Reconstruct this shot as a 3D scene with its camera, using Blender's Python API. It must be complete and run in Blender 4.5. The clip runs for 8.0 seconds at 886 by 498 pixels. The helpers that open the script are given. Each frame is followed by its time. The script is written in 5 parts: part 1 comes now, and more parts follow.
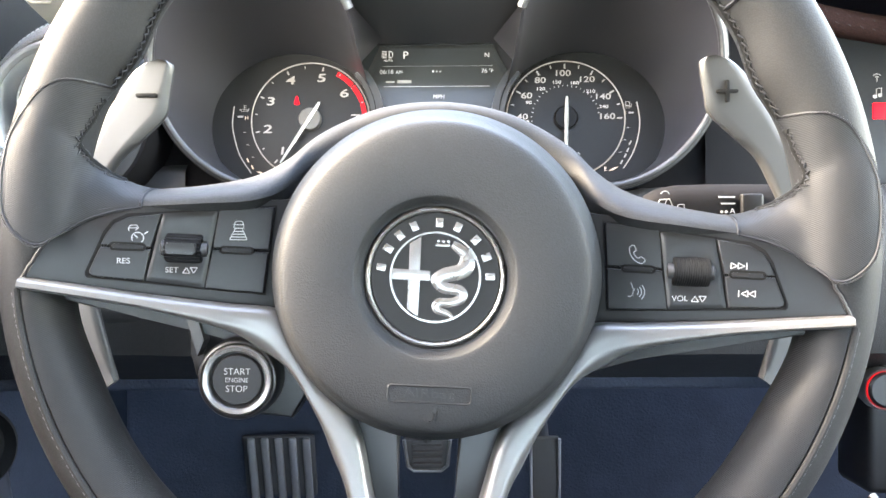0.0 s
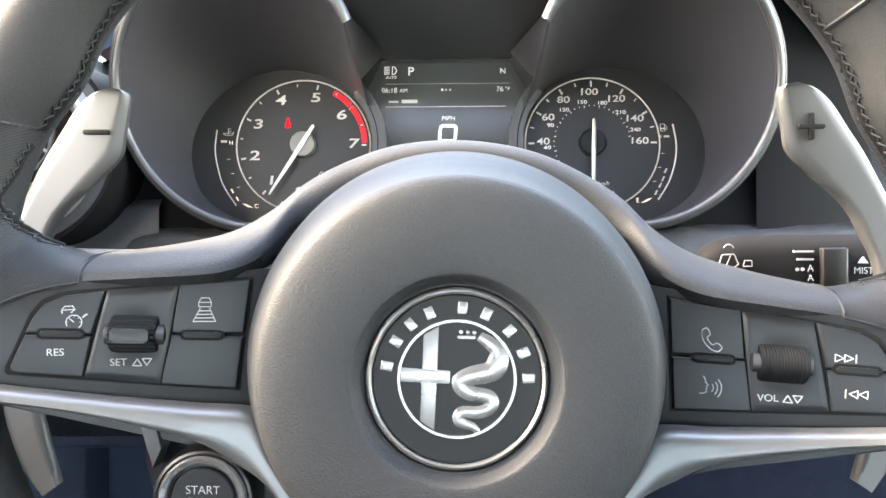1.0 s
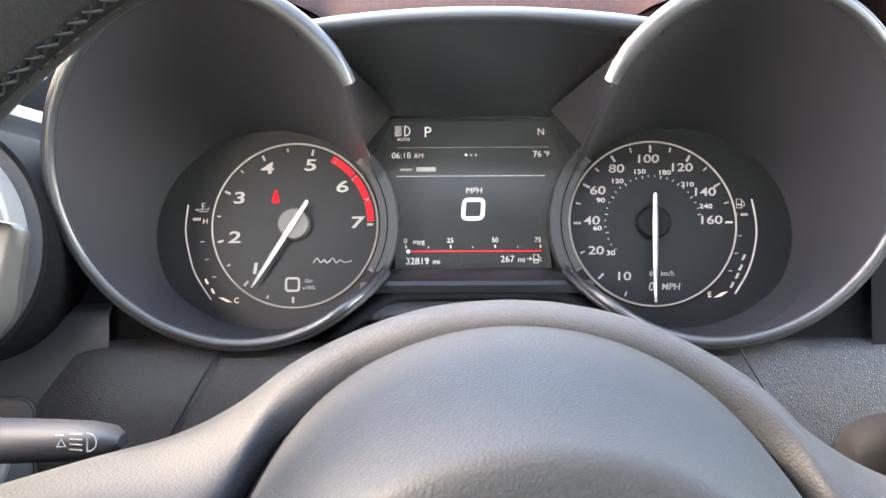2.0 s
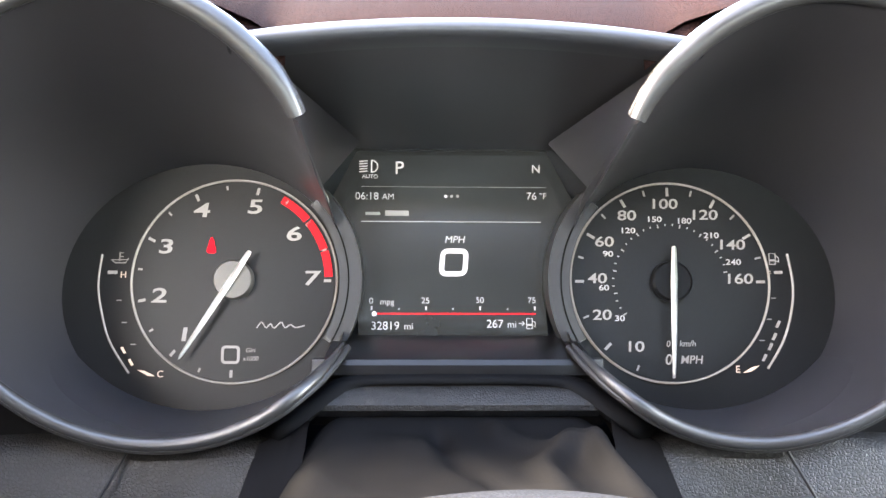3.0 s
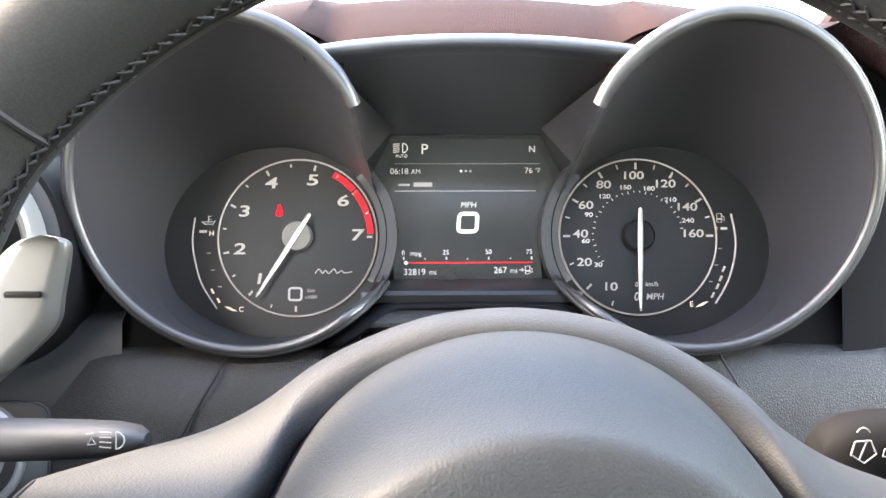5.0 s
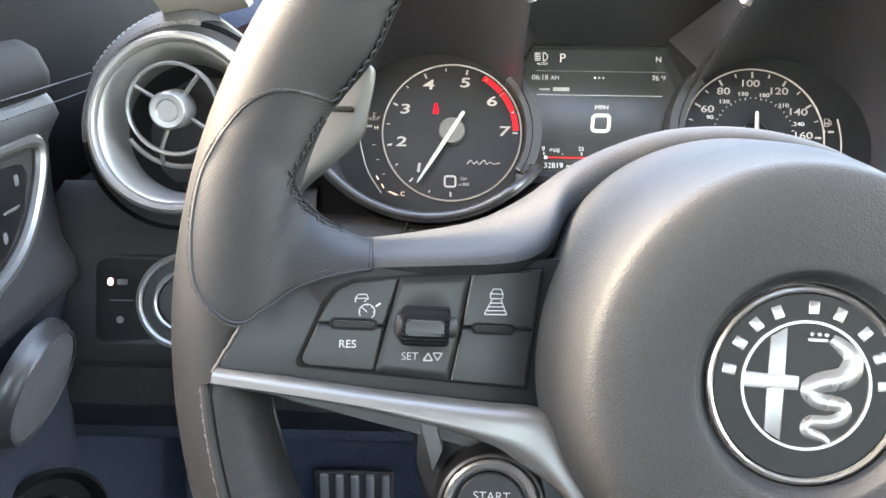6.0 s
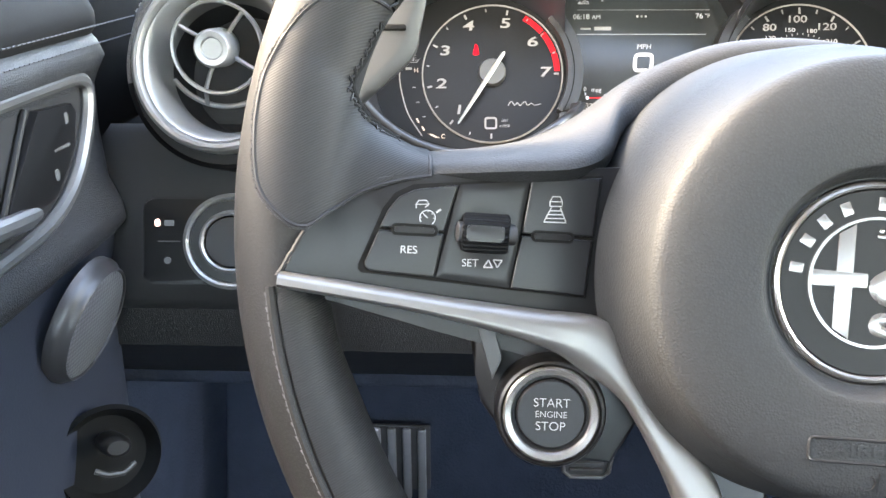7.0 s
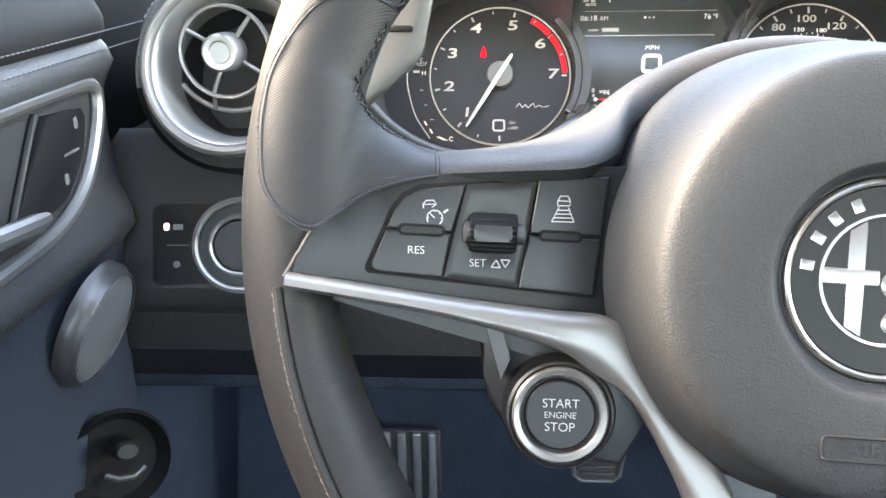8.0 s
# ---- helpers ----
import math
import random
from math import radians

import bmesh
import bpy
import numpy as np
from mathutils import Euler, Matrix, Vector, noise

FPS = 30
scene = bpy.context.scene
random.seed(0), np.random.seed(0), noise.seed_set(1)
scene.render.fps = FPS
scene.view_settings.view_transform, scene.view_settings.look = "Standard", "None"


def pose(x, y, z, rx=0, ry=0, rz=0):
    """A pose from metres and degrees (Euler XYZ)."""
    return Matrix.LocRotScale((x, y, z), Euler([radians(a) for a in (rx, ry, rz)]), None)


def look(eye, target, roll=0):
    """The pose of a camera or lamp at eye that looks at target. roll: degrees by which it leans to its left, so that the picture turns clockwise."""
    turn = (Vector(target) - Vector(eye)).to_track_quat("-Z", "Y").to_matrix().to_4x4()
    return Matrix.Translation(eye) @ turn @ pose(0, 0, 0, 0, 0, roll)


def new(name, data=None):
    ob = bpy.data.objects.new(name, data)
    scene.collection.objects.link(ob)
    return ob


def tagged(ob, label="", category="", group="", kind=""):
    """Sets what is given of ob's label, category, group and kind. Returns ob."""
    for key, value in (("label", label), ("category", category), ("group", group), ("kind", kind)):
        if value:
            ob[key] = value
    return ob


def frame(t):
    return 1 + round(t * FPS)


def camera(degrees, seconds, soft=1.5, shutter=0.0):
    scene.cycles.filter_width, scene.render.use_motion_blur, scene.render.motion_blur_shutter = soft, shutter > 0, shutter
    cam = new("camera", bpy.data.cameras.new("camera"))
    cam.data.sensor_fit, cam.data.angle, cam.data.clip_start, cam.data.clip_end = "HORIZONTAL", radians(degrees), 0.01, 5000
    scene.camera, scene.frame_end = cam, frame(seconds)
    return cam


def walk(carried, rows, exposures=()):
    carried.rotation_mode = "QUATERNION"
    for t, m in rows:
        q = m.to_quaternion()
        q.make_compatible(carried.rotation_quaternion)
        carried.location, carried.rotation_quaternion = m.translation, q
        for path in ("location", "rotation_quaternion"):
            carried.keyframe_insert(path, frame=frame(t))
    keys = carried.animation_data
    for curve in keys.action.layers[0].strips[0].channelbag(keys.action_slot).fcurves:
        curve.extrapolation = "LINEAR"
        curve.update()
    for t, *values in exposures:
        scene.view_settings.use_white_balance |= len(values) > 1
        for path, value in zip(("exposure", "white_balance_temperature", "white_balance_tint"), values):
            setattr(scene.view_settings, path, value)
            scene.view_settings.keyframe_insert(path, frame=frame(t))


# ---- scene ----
cam = camera(58.1, 8.0)
# The cabin frame: x right, y forward along the steering column, z up, tipped 20 degrees from level.
EYE, TILT = 1.0, -20.0
CABIN = pose(0, 0, EYE, TILT, 0, 0)
PATH = [  # seconds, metres in the cabin frame, yaw, pitch, roll
    (0, 0.00352, -0.00041, 0.00017, 0.481, -0.002, -0.325),
    (0.5, -0.00012, 0.02631, 0.00617, 0.276, 0.041, -0.388),
    (1, -0.00449, 0.07595, 0.02926, 0.489, 0.128, -0.387),
    (1.5, -0.01390, 0.12888, 0.05756, 0.685, 0.541, -0.296),
    (1.7, -0.01959, 0.15119, 0.07438, 0.568, 0.437, -0.298),
    (2.8, -0.02025, 0.25782, 0.11214, -0.680, 1.061, 0.295),
    (3, -0.02229, 0.26924, 0.11370, -1.719, 1.129, 0.227),
    (3.5, -0.01760, 0.27287, 0.11540, -1.879, 1.320, 0.103),
    (4, -0.02110, 0.26635, 0.12096, -2.675, 0.601, -0.142),
    (4.2, -0.01496, 0.25037, 0.11435, -2.092, 1.401, -0.291),
    (5.3, -0.04581, 0.12926, 0.07635, -0.296, 1.148, 0.356),
    (5.5, -0.06550, 0.11039, 0.06144, -0.206, 0.966, 1.011),
    (5.8, -0.09399, 0.09866, 0.03861, 0.474, 0.194, 1.051),
    (6, -0.10453, 0.09614, 0.02707, 0.999, -0.242, 1.076),
    (6.5, -0.11301, 0.09496, 0.01039, 1.904, -1.408, 0.927),
    (7, -0.11522, 0.09545, 0.00568, 2.808, -2.183, 0.605),
    (7.5, -0.11615, 0.09615, 0.00502, 3.419, -2.464, 0.370),
    (8, -0.11458, 0.09632, 0.00410, 3.483, -1.828, 0.264),
]
EXPOSE = [(0.0, 5.87, 8500, 12), (1.0, 5.58, 8600, 12), (1.5, 5.42, 8500, 13), (3.0, 5.45, 8250, 15), (4.2, 5.53, 8250, 15), (5.5, 5.54, 8450, 12), (6.5, 5.7, 8700, 12), (8.0, 5.83, 8750, 12)]
walk(cam, [(t, CABIN @ pose(x, y, z, 90 + pitch, -roll, yaw)) for t, x, y, z, yaw, pitch, roll in PATH], EXPOSE)

# ---- light ----
SUN_ELEVATION, SUN_TURN = 40.0, 286.0
world = bpy.data.worlds.new("sky")
scene.world = world
world.use_nodes = True
sky = world.node_tree.nodes.new("ShaderNodeTexSky")
sky.sky_type, sky.sun_disc = "NISHITA", False
sky.sun_elevation, sky.sun_rotation = radians(SUN_ELEVATION), radians(SUN_TURN)
world.node_tree.links.new(sky.outputs[0], world.node_tree.nodes["Background"].inputs[0])
world.node_tree.nodes["Background"].inputs[1].default_value = 0.15
sun_data = bpy.data.lights.new("sun", "SUN")
sun_data.energy, sun_data.angle, sun_data.color = 1.45, radians(14.0), (1.0, 0.95, 0.87)
sun = new("sun", sun_data)
el, az = radians(SUN_ELEVATION), radians(SUN_TURN)
sun.matrix_world = look(Vector((math.sin(az) * math.cos(el), math.cos(az) * math.cos(el), math.sin(el))) * 5, (0, 0, 0))


def window_light(name, eye, target, wide, high, watts, color):
    """Daylight that enters by one of the car's windows."""
    lamp = bpy.data.lights.new(name, "AREA")
    lamp.shape, lamp.size, lamp.size_y, lamp.energy, lamp.color = "RECTANGLE", wide, high, watts, color
    new(name, lamp).matrix_world = look(eye, target)


window_light("daylight_driver_window", (-0.64, 0.2, 1.17), (0.0, 0.33, 0.93), 0.9, 0.42, 0.8, (1.0, 0.96, 0.91))
window_light("daylight_passenger_window", (1.25, 0.25, 1.17), (0.1, 0.35, 0.95), 0.9, 0.4, 1.0, (0.86, 0.93, 1.0))


# ---- materials ----
def material(name, color, rough=0.5, metal=0.0, grain=None, bump=0.0, spots=0.0, emit=0.0, spec=0.5, rough_vary=0.06, clear=0.0):
    """grain: (kind, size in mm); bump: depth in mm; spots: how far the colour wanders."""
    m = bpy.data.materials.new(name)
    m.use_nodes = True
    nt = m.node_tree
    b = nt.nodes["Principled BSDF"]
    b.inputs["Base Color"].default_value = (*color, 1)
    b.inputs["Roughness"].default_value = rough
    b.inputs["Metallic"].default_value = metal
    b.inputs["Specular IOR Level"].default_value = spec
    b.inputs["Coat Weight"].default_value = clear
    if emit:
        b.inputs["Emission Color"].default_value = (*color, 1)
        b.inputs["Emission Strength"].default_value = emit * 0.47
    co = nt.nodes.new("ShaderNodeTexCoord")
    if spots or rough_vary:
        wear = nt.nodes.new("ShaderNodeTexNoise")
        wear.inputs["Scale"].default_value = 28.0
        wear.inputs["Detail"].default_value = 6.0
        nt.links.new(co.outputs["Object"], wear.inputs["Vector"])
        if spots:
            mix = nt.nodes.new("ShaderNodeMix")
            mix.data_type = "RGBA"
            mix.inputs["A"].default_value = (*[c * (1 - spots) for c in color], 1)
            mix.inputs["B"].default_value = (*[min(1, c * (1 + spots)) for c in color], 1)
            nt.links.new(wear.outputs["Fac"], mix.inputs["Factor"])
            nt.links.new(mix.outputs["Result"], b.inputs["Base Color"])
        if rough_vary:
            rr = nt.nodes.new("ShaderNodeMapRange")
            rr.inputs["To Min"].default_value = max(0.02, rough - rough_vary)
            rr.inputs["To Max"].default_value = min(1.0, rough + rough_vary)
            nt.links.new(wear.outputs["Fac"], rr.inputs["Value"])
            nt.links.new(rr.outputs["Result"], b.inputs["Roughness"])
    if grain:
        kind, size = grain
        shade = nt.nodes.new("ShaderNodeMapRange")
        if kind == "hide":
            tex = nt.nodes.new("ShaderNodeTexVoronoi")
            tex.feature = "DISTANCE_TO_EDGE"
            tex.inputs["Scale"].default_value = 1000.0 / size
            pit = nt.nodes.new("ShaderNodeMapRange")
            pit.interpolation_type = "SMOOTHSTEP"
            pit.inputs["From Min"].default_value, pit.inputs["From Max"].default_value = 0.0, 0.24
            nt.links.new(tex.outputs["Distance"], pit.inputs["Value"])
            height = pit.outputs["Result"]
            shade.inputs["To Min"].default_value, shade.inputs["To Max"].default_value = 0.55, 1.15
        elif kind == "pebble":
            # soft irregular bumps, as on moulded vinyl
            tex = nt.nodes.new("ShaderNodeTexVoronoi")
            tex.feature = "SMOOTH_F1"
            tex.inputs["Scale"].default_value = 1000.0 / size
            tex.inputs["Smoothness"].default_value = 0.35
            height = tex.outputs["Distance"]
            shade.inputs["From Max"].default_value = 0.6
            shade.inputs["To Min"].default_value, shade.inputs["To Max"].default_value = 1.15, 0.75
        elif kind == "ribs":
            tex = nt.nodes.new("ShaderNodeTexWave")
            tex.bands_direction = "Z"
            tex.inputs["Scale"].default_value = 1000.0 / size / 3.14
            tex.inputs["Distortion"].default_value = 0.0
            height = tex.outputs["Fac"]
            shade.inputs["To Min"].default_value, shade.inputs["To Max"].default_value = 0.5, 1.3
        elif kind == "weave":
            tex = nt.nodes.new("ShaderNodeTexVoronoi")
            tex.inputs["Randomness"].default_value = 0.05
            shade.inputs["To Min"].default_value, shade.inputs["To Max"].default_value = 0.25, 1.7
            tex.inputs["Scale"].default_value = 1000.0 / size
            height = tex.outputs["Distance"]
        else:
            tex = nt.nodes.new("ShaderNodeTexNoise")
            tex.inputs["Scale"].default_value = 1000.0 / size
            tex.inputs["Detail"].default_value = 3.0
            height = tex.outputs["Fac"]
        if kind == "ribs":
            # ribs that slope the same way out from the middle on both sides
            xyz = nt.nodes.new("ShaderNodeSeparateXYZ")
            nt.links.new(co.outputs["Object"], xyz.inputs["Vector"])
            away = nt.nodes.new("ShaderNodeMath")
            away.operation = "ABSOLUTE"
            nt.links.new(xyz.outputs["X"], away.inputs[0])
            slope = nt.nodes.new("ShaderNodeMath")
            slope.operation = "MULTIPLY_ADD"
            slope.inputs[1].default_value = 0.62
            nt.links.new(away.outputs["Value"], slope.inputs[0])
            nt.links.new(xyz.outputs["Z"], slope.inputs[2])
            line_up = nt.nodes.new("ShaderNodeCombineXYZ")
            nt.links.new(slope.outputs["Value"], line_up.inputs["Z"])
            nt.links.new(line_up.outputs["Vector"], tex.inputs["Vector"])
        else:
            nt.links.new(co.outputs["Object"], tex.inputs["Vector"])
        # the shade in pits and grooves is also multiplied into the base colour
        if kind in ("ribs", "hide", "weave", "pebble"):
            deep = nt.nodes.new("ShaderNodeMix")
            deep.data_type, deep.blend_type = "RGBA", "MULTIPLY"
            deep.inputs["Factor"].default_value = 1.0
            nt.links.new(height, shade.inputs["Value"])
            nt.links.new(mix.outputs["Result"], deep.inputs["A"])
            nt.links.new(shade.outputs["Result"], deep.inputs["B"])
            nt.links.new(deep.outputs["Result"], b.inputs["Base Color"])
        bp = nt.nodes.new("ShaderNodeBump")
        bp.inputs["Strength"].default_value = 1.0
        bp.inputs["Distance"].default_value = bump * 0.001
        nt.links.new(height, bp.inputs["Height"])
        nt.links.new(bp.outputs["Normal"], b.inputs["Normal"])
    return m


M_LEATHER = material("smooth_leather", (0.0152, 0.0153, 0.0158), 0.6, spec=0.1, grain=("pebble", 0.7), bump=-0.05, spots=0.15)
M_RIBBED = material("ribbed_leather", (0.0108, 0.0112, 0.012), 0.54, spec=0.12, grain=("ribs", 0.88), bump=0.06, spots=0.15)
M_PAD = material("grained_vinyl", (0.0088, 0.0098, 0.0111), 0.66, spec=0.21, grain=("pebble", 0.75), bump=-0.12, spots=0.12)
M_COWL = material("soft_plastic", (0.02, 0.0205, 0.0215), 0.46, spec=0.4, grain=("fine", 0.7), bump=0.05, spots=0.1)
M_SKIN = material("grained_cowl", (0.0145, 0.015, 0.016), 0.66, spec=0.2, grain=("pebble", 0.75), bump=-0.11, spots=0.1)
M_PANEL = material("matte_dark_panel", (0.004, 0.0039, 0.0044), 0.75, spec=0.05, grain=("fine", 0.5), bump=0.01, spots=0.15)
M_PLASTIC = material("black_plastic", (0.0055, 0.0055, 0.006), 0.36, spec=0.3, grain=("fine", 0.5), bump=0.01, spots=0.15)
M_RING = material("glossy_metal_ring", (0.045, 0.044, 0.046), 0.4, metal=0.6, spots=0.08)
M_LOWER = material("lower_door_plastic", (0.013, 0.016, 0.024), 0.6, spec=0.25, grain=("fine", 1.6), bump=0.1, spots=0.2)
M_CAP = material("matte_door_cap", (0.005, 0.005, 0.0055), 0.8, spec=0.15, grain=("fine", 1.0), bump=0.03, spots=0.15)
# paler than the dash leather: sunlight on the pod put into its colour
M_POD = material("sunlit_pod_leather", (0.1, 0.095, 0.09), 0.6, spec=0.25, grain=("hide", 1.6), bump=0.06, spots=0.15)
M_KNOB = material("roller_rubber", (0.0026, 0.0028, 0.0033), 0.6, spec=0.1, grain=("fine", 0.5), bump=0.01, spots=0.15)
M_SWITCH = material("satin_black_switch", (0.0042, 0.0043, 0.0049), 0.38, spec=0.24, grain=("fine", 0.5), bump=0.008, spots=0.2)
M_BLACK = material("joint_black", (0.003, 0.003, 0.003), 0.8, spec=0.1)
M_DARK = material("matte_black_plastic", (0.008, 0.008, 0.0088), 0.6, spots=0.2)
M_LINER = material("binnacle_liner", (0.0215, 0.0208, 0.0236), 0.36, grain=("fine", 0.6), bump=0.01, spots=0.15)
M_LIP = material("visor_lip_plastic", (0.019, 0.0208, 0.0245), 0.33, grain=("fine", 0.6), bump=0.02, spots=0.1)
M_SATIN = material("satin_aluminium", (0.103, 0.102, 0.101), 0.38, metal=0.6, grain=("fine", 0.4), bump=0.004, spots=0.05)
M_BRIGHT = material("bright_aluminium", (0.26, 0.26, 0.26), 0.3, metal=0.75, spots=0.04)
M_BLADE = material("brushed_aluminium", (0.03, 0.0295, 0.029), 0.44, metal=0.35, grain=("fine", 0.5), bump=0.006, spots=0.05)
M_SILVER = material("silver_paint", (0.22, 0.215, 0.208), 0.34, metal=0.55, grain=("fine", 0.4), bump=0.004, spots=0.05)
M_HOODRIM = material("dull_silver", (0.047, 0.047, 0.048), 0.36, metal=0.6, grain=("fine", 0.4), bump=0.004, spots=0.05)
M_STEEL = material("dull_steel", (0.32, 0.316, 0.312), 0.36, metal=0.8, spots=0.1)
M_HUB = material("needle_hub_metal", (0.1, 0.095, 0.087), 0.42, metal=0.6, spots=0.05)
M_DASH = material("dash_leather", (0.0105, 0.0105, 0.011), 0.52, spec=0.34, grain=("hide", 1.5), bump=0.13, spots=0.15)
M_DASHTOP = material("dash_top_vinyl", (0.0125, 0.006, 0.0057), 0.85, spec=0.04, grain=("hide", 1.6), bump=0.1, spots=0.15)
# far darker than leather: shade behind the wheel is put into the colour
M_SUEDE = material("shaded_black_leather", (0.0019, 0.0021, 0.0026), 0.75, spec=0.08, grain=("fine", 1.2), bump=0.05, spots=0.15)
M_LCD = material("display_panel", (0.0105, 0.0125, 0.0135), 0.25, spots=0.06, emit=0.11)
M_FACE = material("dial_face", (0.005, 0.0049, 0.0049), 0.42, spec=0.3, spots=0.08)
M_SCREEN = material("display_glass", (0.012, 0.013, 0.015), 0.35, spec=0.2, spots=0.06)
M_MARK = material("white_marking", (0.225, 0.214, 0.202), 0.5, spec=0.2, emit=0.045, rough_vary=0)
M_DIM = material("grey_marking", (0.3, 0.29, 0.28), 0.5, emit=0.05, rough_vary=0)
M_NEEDLE = material("pale_pointer", (0.5, 0.48, 0.43), 0.4, rough_vary=0)
M_PEACH = material("warm_marking", (0.5, 0.4, 0.32), 0.5, emit=0.08, rough_vary=0)
M_GLOW = material("lit_character", (0.36, 0.36, 0.38), 0.5, spec=0.2, emit=0.09, rough_vary=0)
M_GREY = material("dim_lit_character", (0.3, 0.3, 0.31), 0.5, spec=0.2, emit=0.06, rough_vary=0)
M_GREY2 = material("faint_print", (0.07, 0.07, 0.07), 0.5, rough_vary=0)
M_FAINT = material("faint_lit_line", (0.17, 0.17, 0.17), 0.5, emit=0.045, rough_vary=0)
M_PRINT = material("white_print", (0.19, 0.19, 0.19), 0.6, spec=0.05, rough_vary=0)
M_RED = material("red_marking", (0.42, 0.008, 0.014), 0.5, spec=0.15, emit=0.055, rough_vary=0)
M_REDLIT = material("red_lamp", (0.6, 0.004, 0.012), 0.5, spec=0.1, emit=0.09, rough_vary=0)
M_PINK = material("tell_tale_lamp", (0.9, 0.6, 0.6), 0.5, emit=0.2, rough_vary=0)
M_THREAD = material("black_thread", (0.0065, 0.0065, 0.008), 0.6, spec=0.2, rough_vary=0)
M_LACE = material("black_lace", (0.0095, 0.0095, 0.0105), 0.5, spec=0.25, rough_vary=0)
M_DIMSTITCH = material("dark_grey_thread", (0.05, 0.05, 0.055), 0.7, rough_vary=0)
M_STITCH = material("grey_thread", (0.36, 0.35, 0.33), 0.7, rough_vary=0)
M_TRIM = material("grey_fabric_trim", (0.25, 0.233, 0.213), 0.8, grain=("fine", 0.7), bump=0.12, spots=0.1)
M_CARPET = material("dark_carpet", (0.021, 0.027, 0.04), 0.95, spec=0.05, grain=("fine", 3.0), bump=1.0, spots=0.3)
M_DOOR = material("door_vinyl", (0.018, 0.019, 0.0215), 0.5, grain=("hide", 1.6), bump=0.12, spots=0.15)
M_BEZEL = material("grey_dial_bezel", (0.022, 0.0215, 0.021), 0.42, spec=0.4, grain=("fine", 0.5), bump=0.01, spots=0.1)
M_BADGE = material("badge_silver", (0.16, 0.158, 0.156), 0.26, metal=0.75, spots=0.06)
M_ENAMEL = material("black_enamel", (0.0035, 0.0035, 0.0037), 0.45, spec=0.16, spots=0.1, rough_vary=0.03)
M_MESH = material("speaker_mesh", (0.085, 0.086, 0.09), 0.55, metal=0.3, grain=("weave", 3.2), bump=0.8, spots=0.1)
M_RUBBER = material("black_rubber", (0.015, 0.015, 0.016), 0.7, spots=0.2)
MID, MIDW = -5.5, -3.0


# ---- builders: all lengths in millimetres ----
MM = 0.001


def thing(name, label, category, at=(0, 0, 0), turn=(0, 0, 0), group="", kind="", base=None):
    ob = new(name)
    ob.empty_display_size = 0.02
    ob.matrix_world = (base or CABIN) @ pose(*[v * MM for v in at], *turn)
    return tagged(ob, label, category, group, kind)


def part(name, bm, mat, parent, label="", sharp=35):
    for v in bm.verts:
        v.co *= MM
    bmesh.ops.recalc_face_normals(bm, faces=bm.faces)
    me = bpy.data.meshes.new(name)
    bm.to_mesh(me)
    bm.free()
    me.materials.append(mat)
    me.polygons.foreach_set("use_smooth", [True] * len(me.polygons))
    me.set_sharp_from_angle(angle=radians(sharp))
    ob = new(name, me)
    ob.parent = parent
    if label:
        ob["label"] = label
    return ob


def curve_through(points, steps=8, closed=False):
    """Catmull-Rom through control points of any dimension."""
    p = [np.array(q, float) for q in points]
    n = len(p)
    out = []
    for i in range(n if closed else n - 1):
        a, b, c, d = (p[(i + k) % n] if closed else p[min(max(i + k, 0), n - 1)] for k in (-1, 0, 1, 2))
        for s in range(steps):
            t = s / steps
            out.append(0.5 * (2 * b + (c - a) * t + (2 * a - 5 * b + 4 * c - d) * t * t + (3 * b - a - 3 * c + d) * t ** 3))
    if not closed:
        out.append(p[-1])
    return out


def grid(rows, wrap_rows=False, wrap_cols=False, caps=False):
    bm = bmesh.new()
    vs = [[bm.verts.new([float(c) for c in p]) for p in row] for row in rows]
    n, m = len(vs), len(vs[0])
    for i in range(n if wrap_rows else n - 1):
        for j in range(m if wrap_cols else m - 1):
            bm.faces.new((vs[i][j], vs[(i + 1) % n][j], vs[(i + 1) % n][(j + 1) % m], vs[i][(j + 1) % m]))
    if caps and wrap_cols:
        bm.faces.new(vs[0])
        bm.faces.new(list(reversed(vs[-1])))
    return bm


def revolve(profile, n=96, at=(0, 0, 0), squash=1.0):
    """profile: (radius, y) pairs, turned round the y axis."""
    rows = []
    for k in range(n):
        a = 2 * math.pi * k / n
        rows.append([(at[0] + r * math.cos(a), at[1] + y, at[2] + r * math.sin(a) * squash) for r, y in profile])
    bm = grid(rows, wrap_rows=True)
    bmesh.ops.remove_doubles(bm, verts=bm.verts, dist=0.0005)
    return bm


def tube(path, radius, n=8, closed=False, flat=1.0):
    """A round bar along a path; radius may be a number or one for each point; flat squeezes it along y."""
    p = [Vector([float(c) for c in q]) for q in path]
    rows, up = [], None
    for i, q in enumerate(p):
        nxt = p[(i + 1) % len(p)] if closed or i < len(p) - 1 else q
        prv = p[i - 1] if closed or i > 0 else q
        d = (nxt - prv).normalized()
        if up is None:
            up = Vector((0, 1, 0)) if abs(d.y) < 0.9 else Vector((1, 0, 0))
        up = (up - d * up.dot(d)).normalized()
        side = d.cross(up)
        r = radius[i] if isinstance(radius, (list, tuple)) else radius
        rows.append([q + (up * math.cos(a) * flat + side * math.sin(a)) * r for a in [2 * math.pi * k / n for k in range(n)]])
    return grid(rows, wrap_rows=closed, wrap_cols=True, caps=not closed)


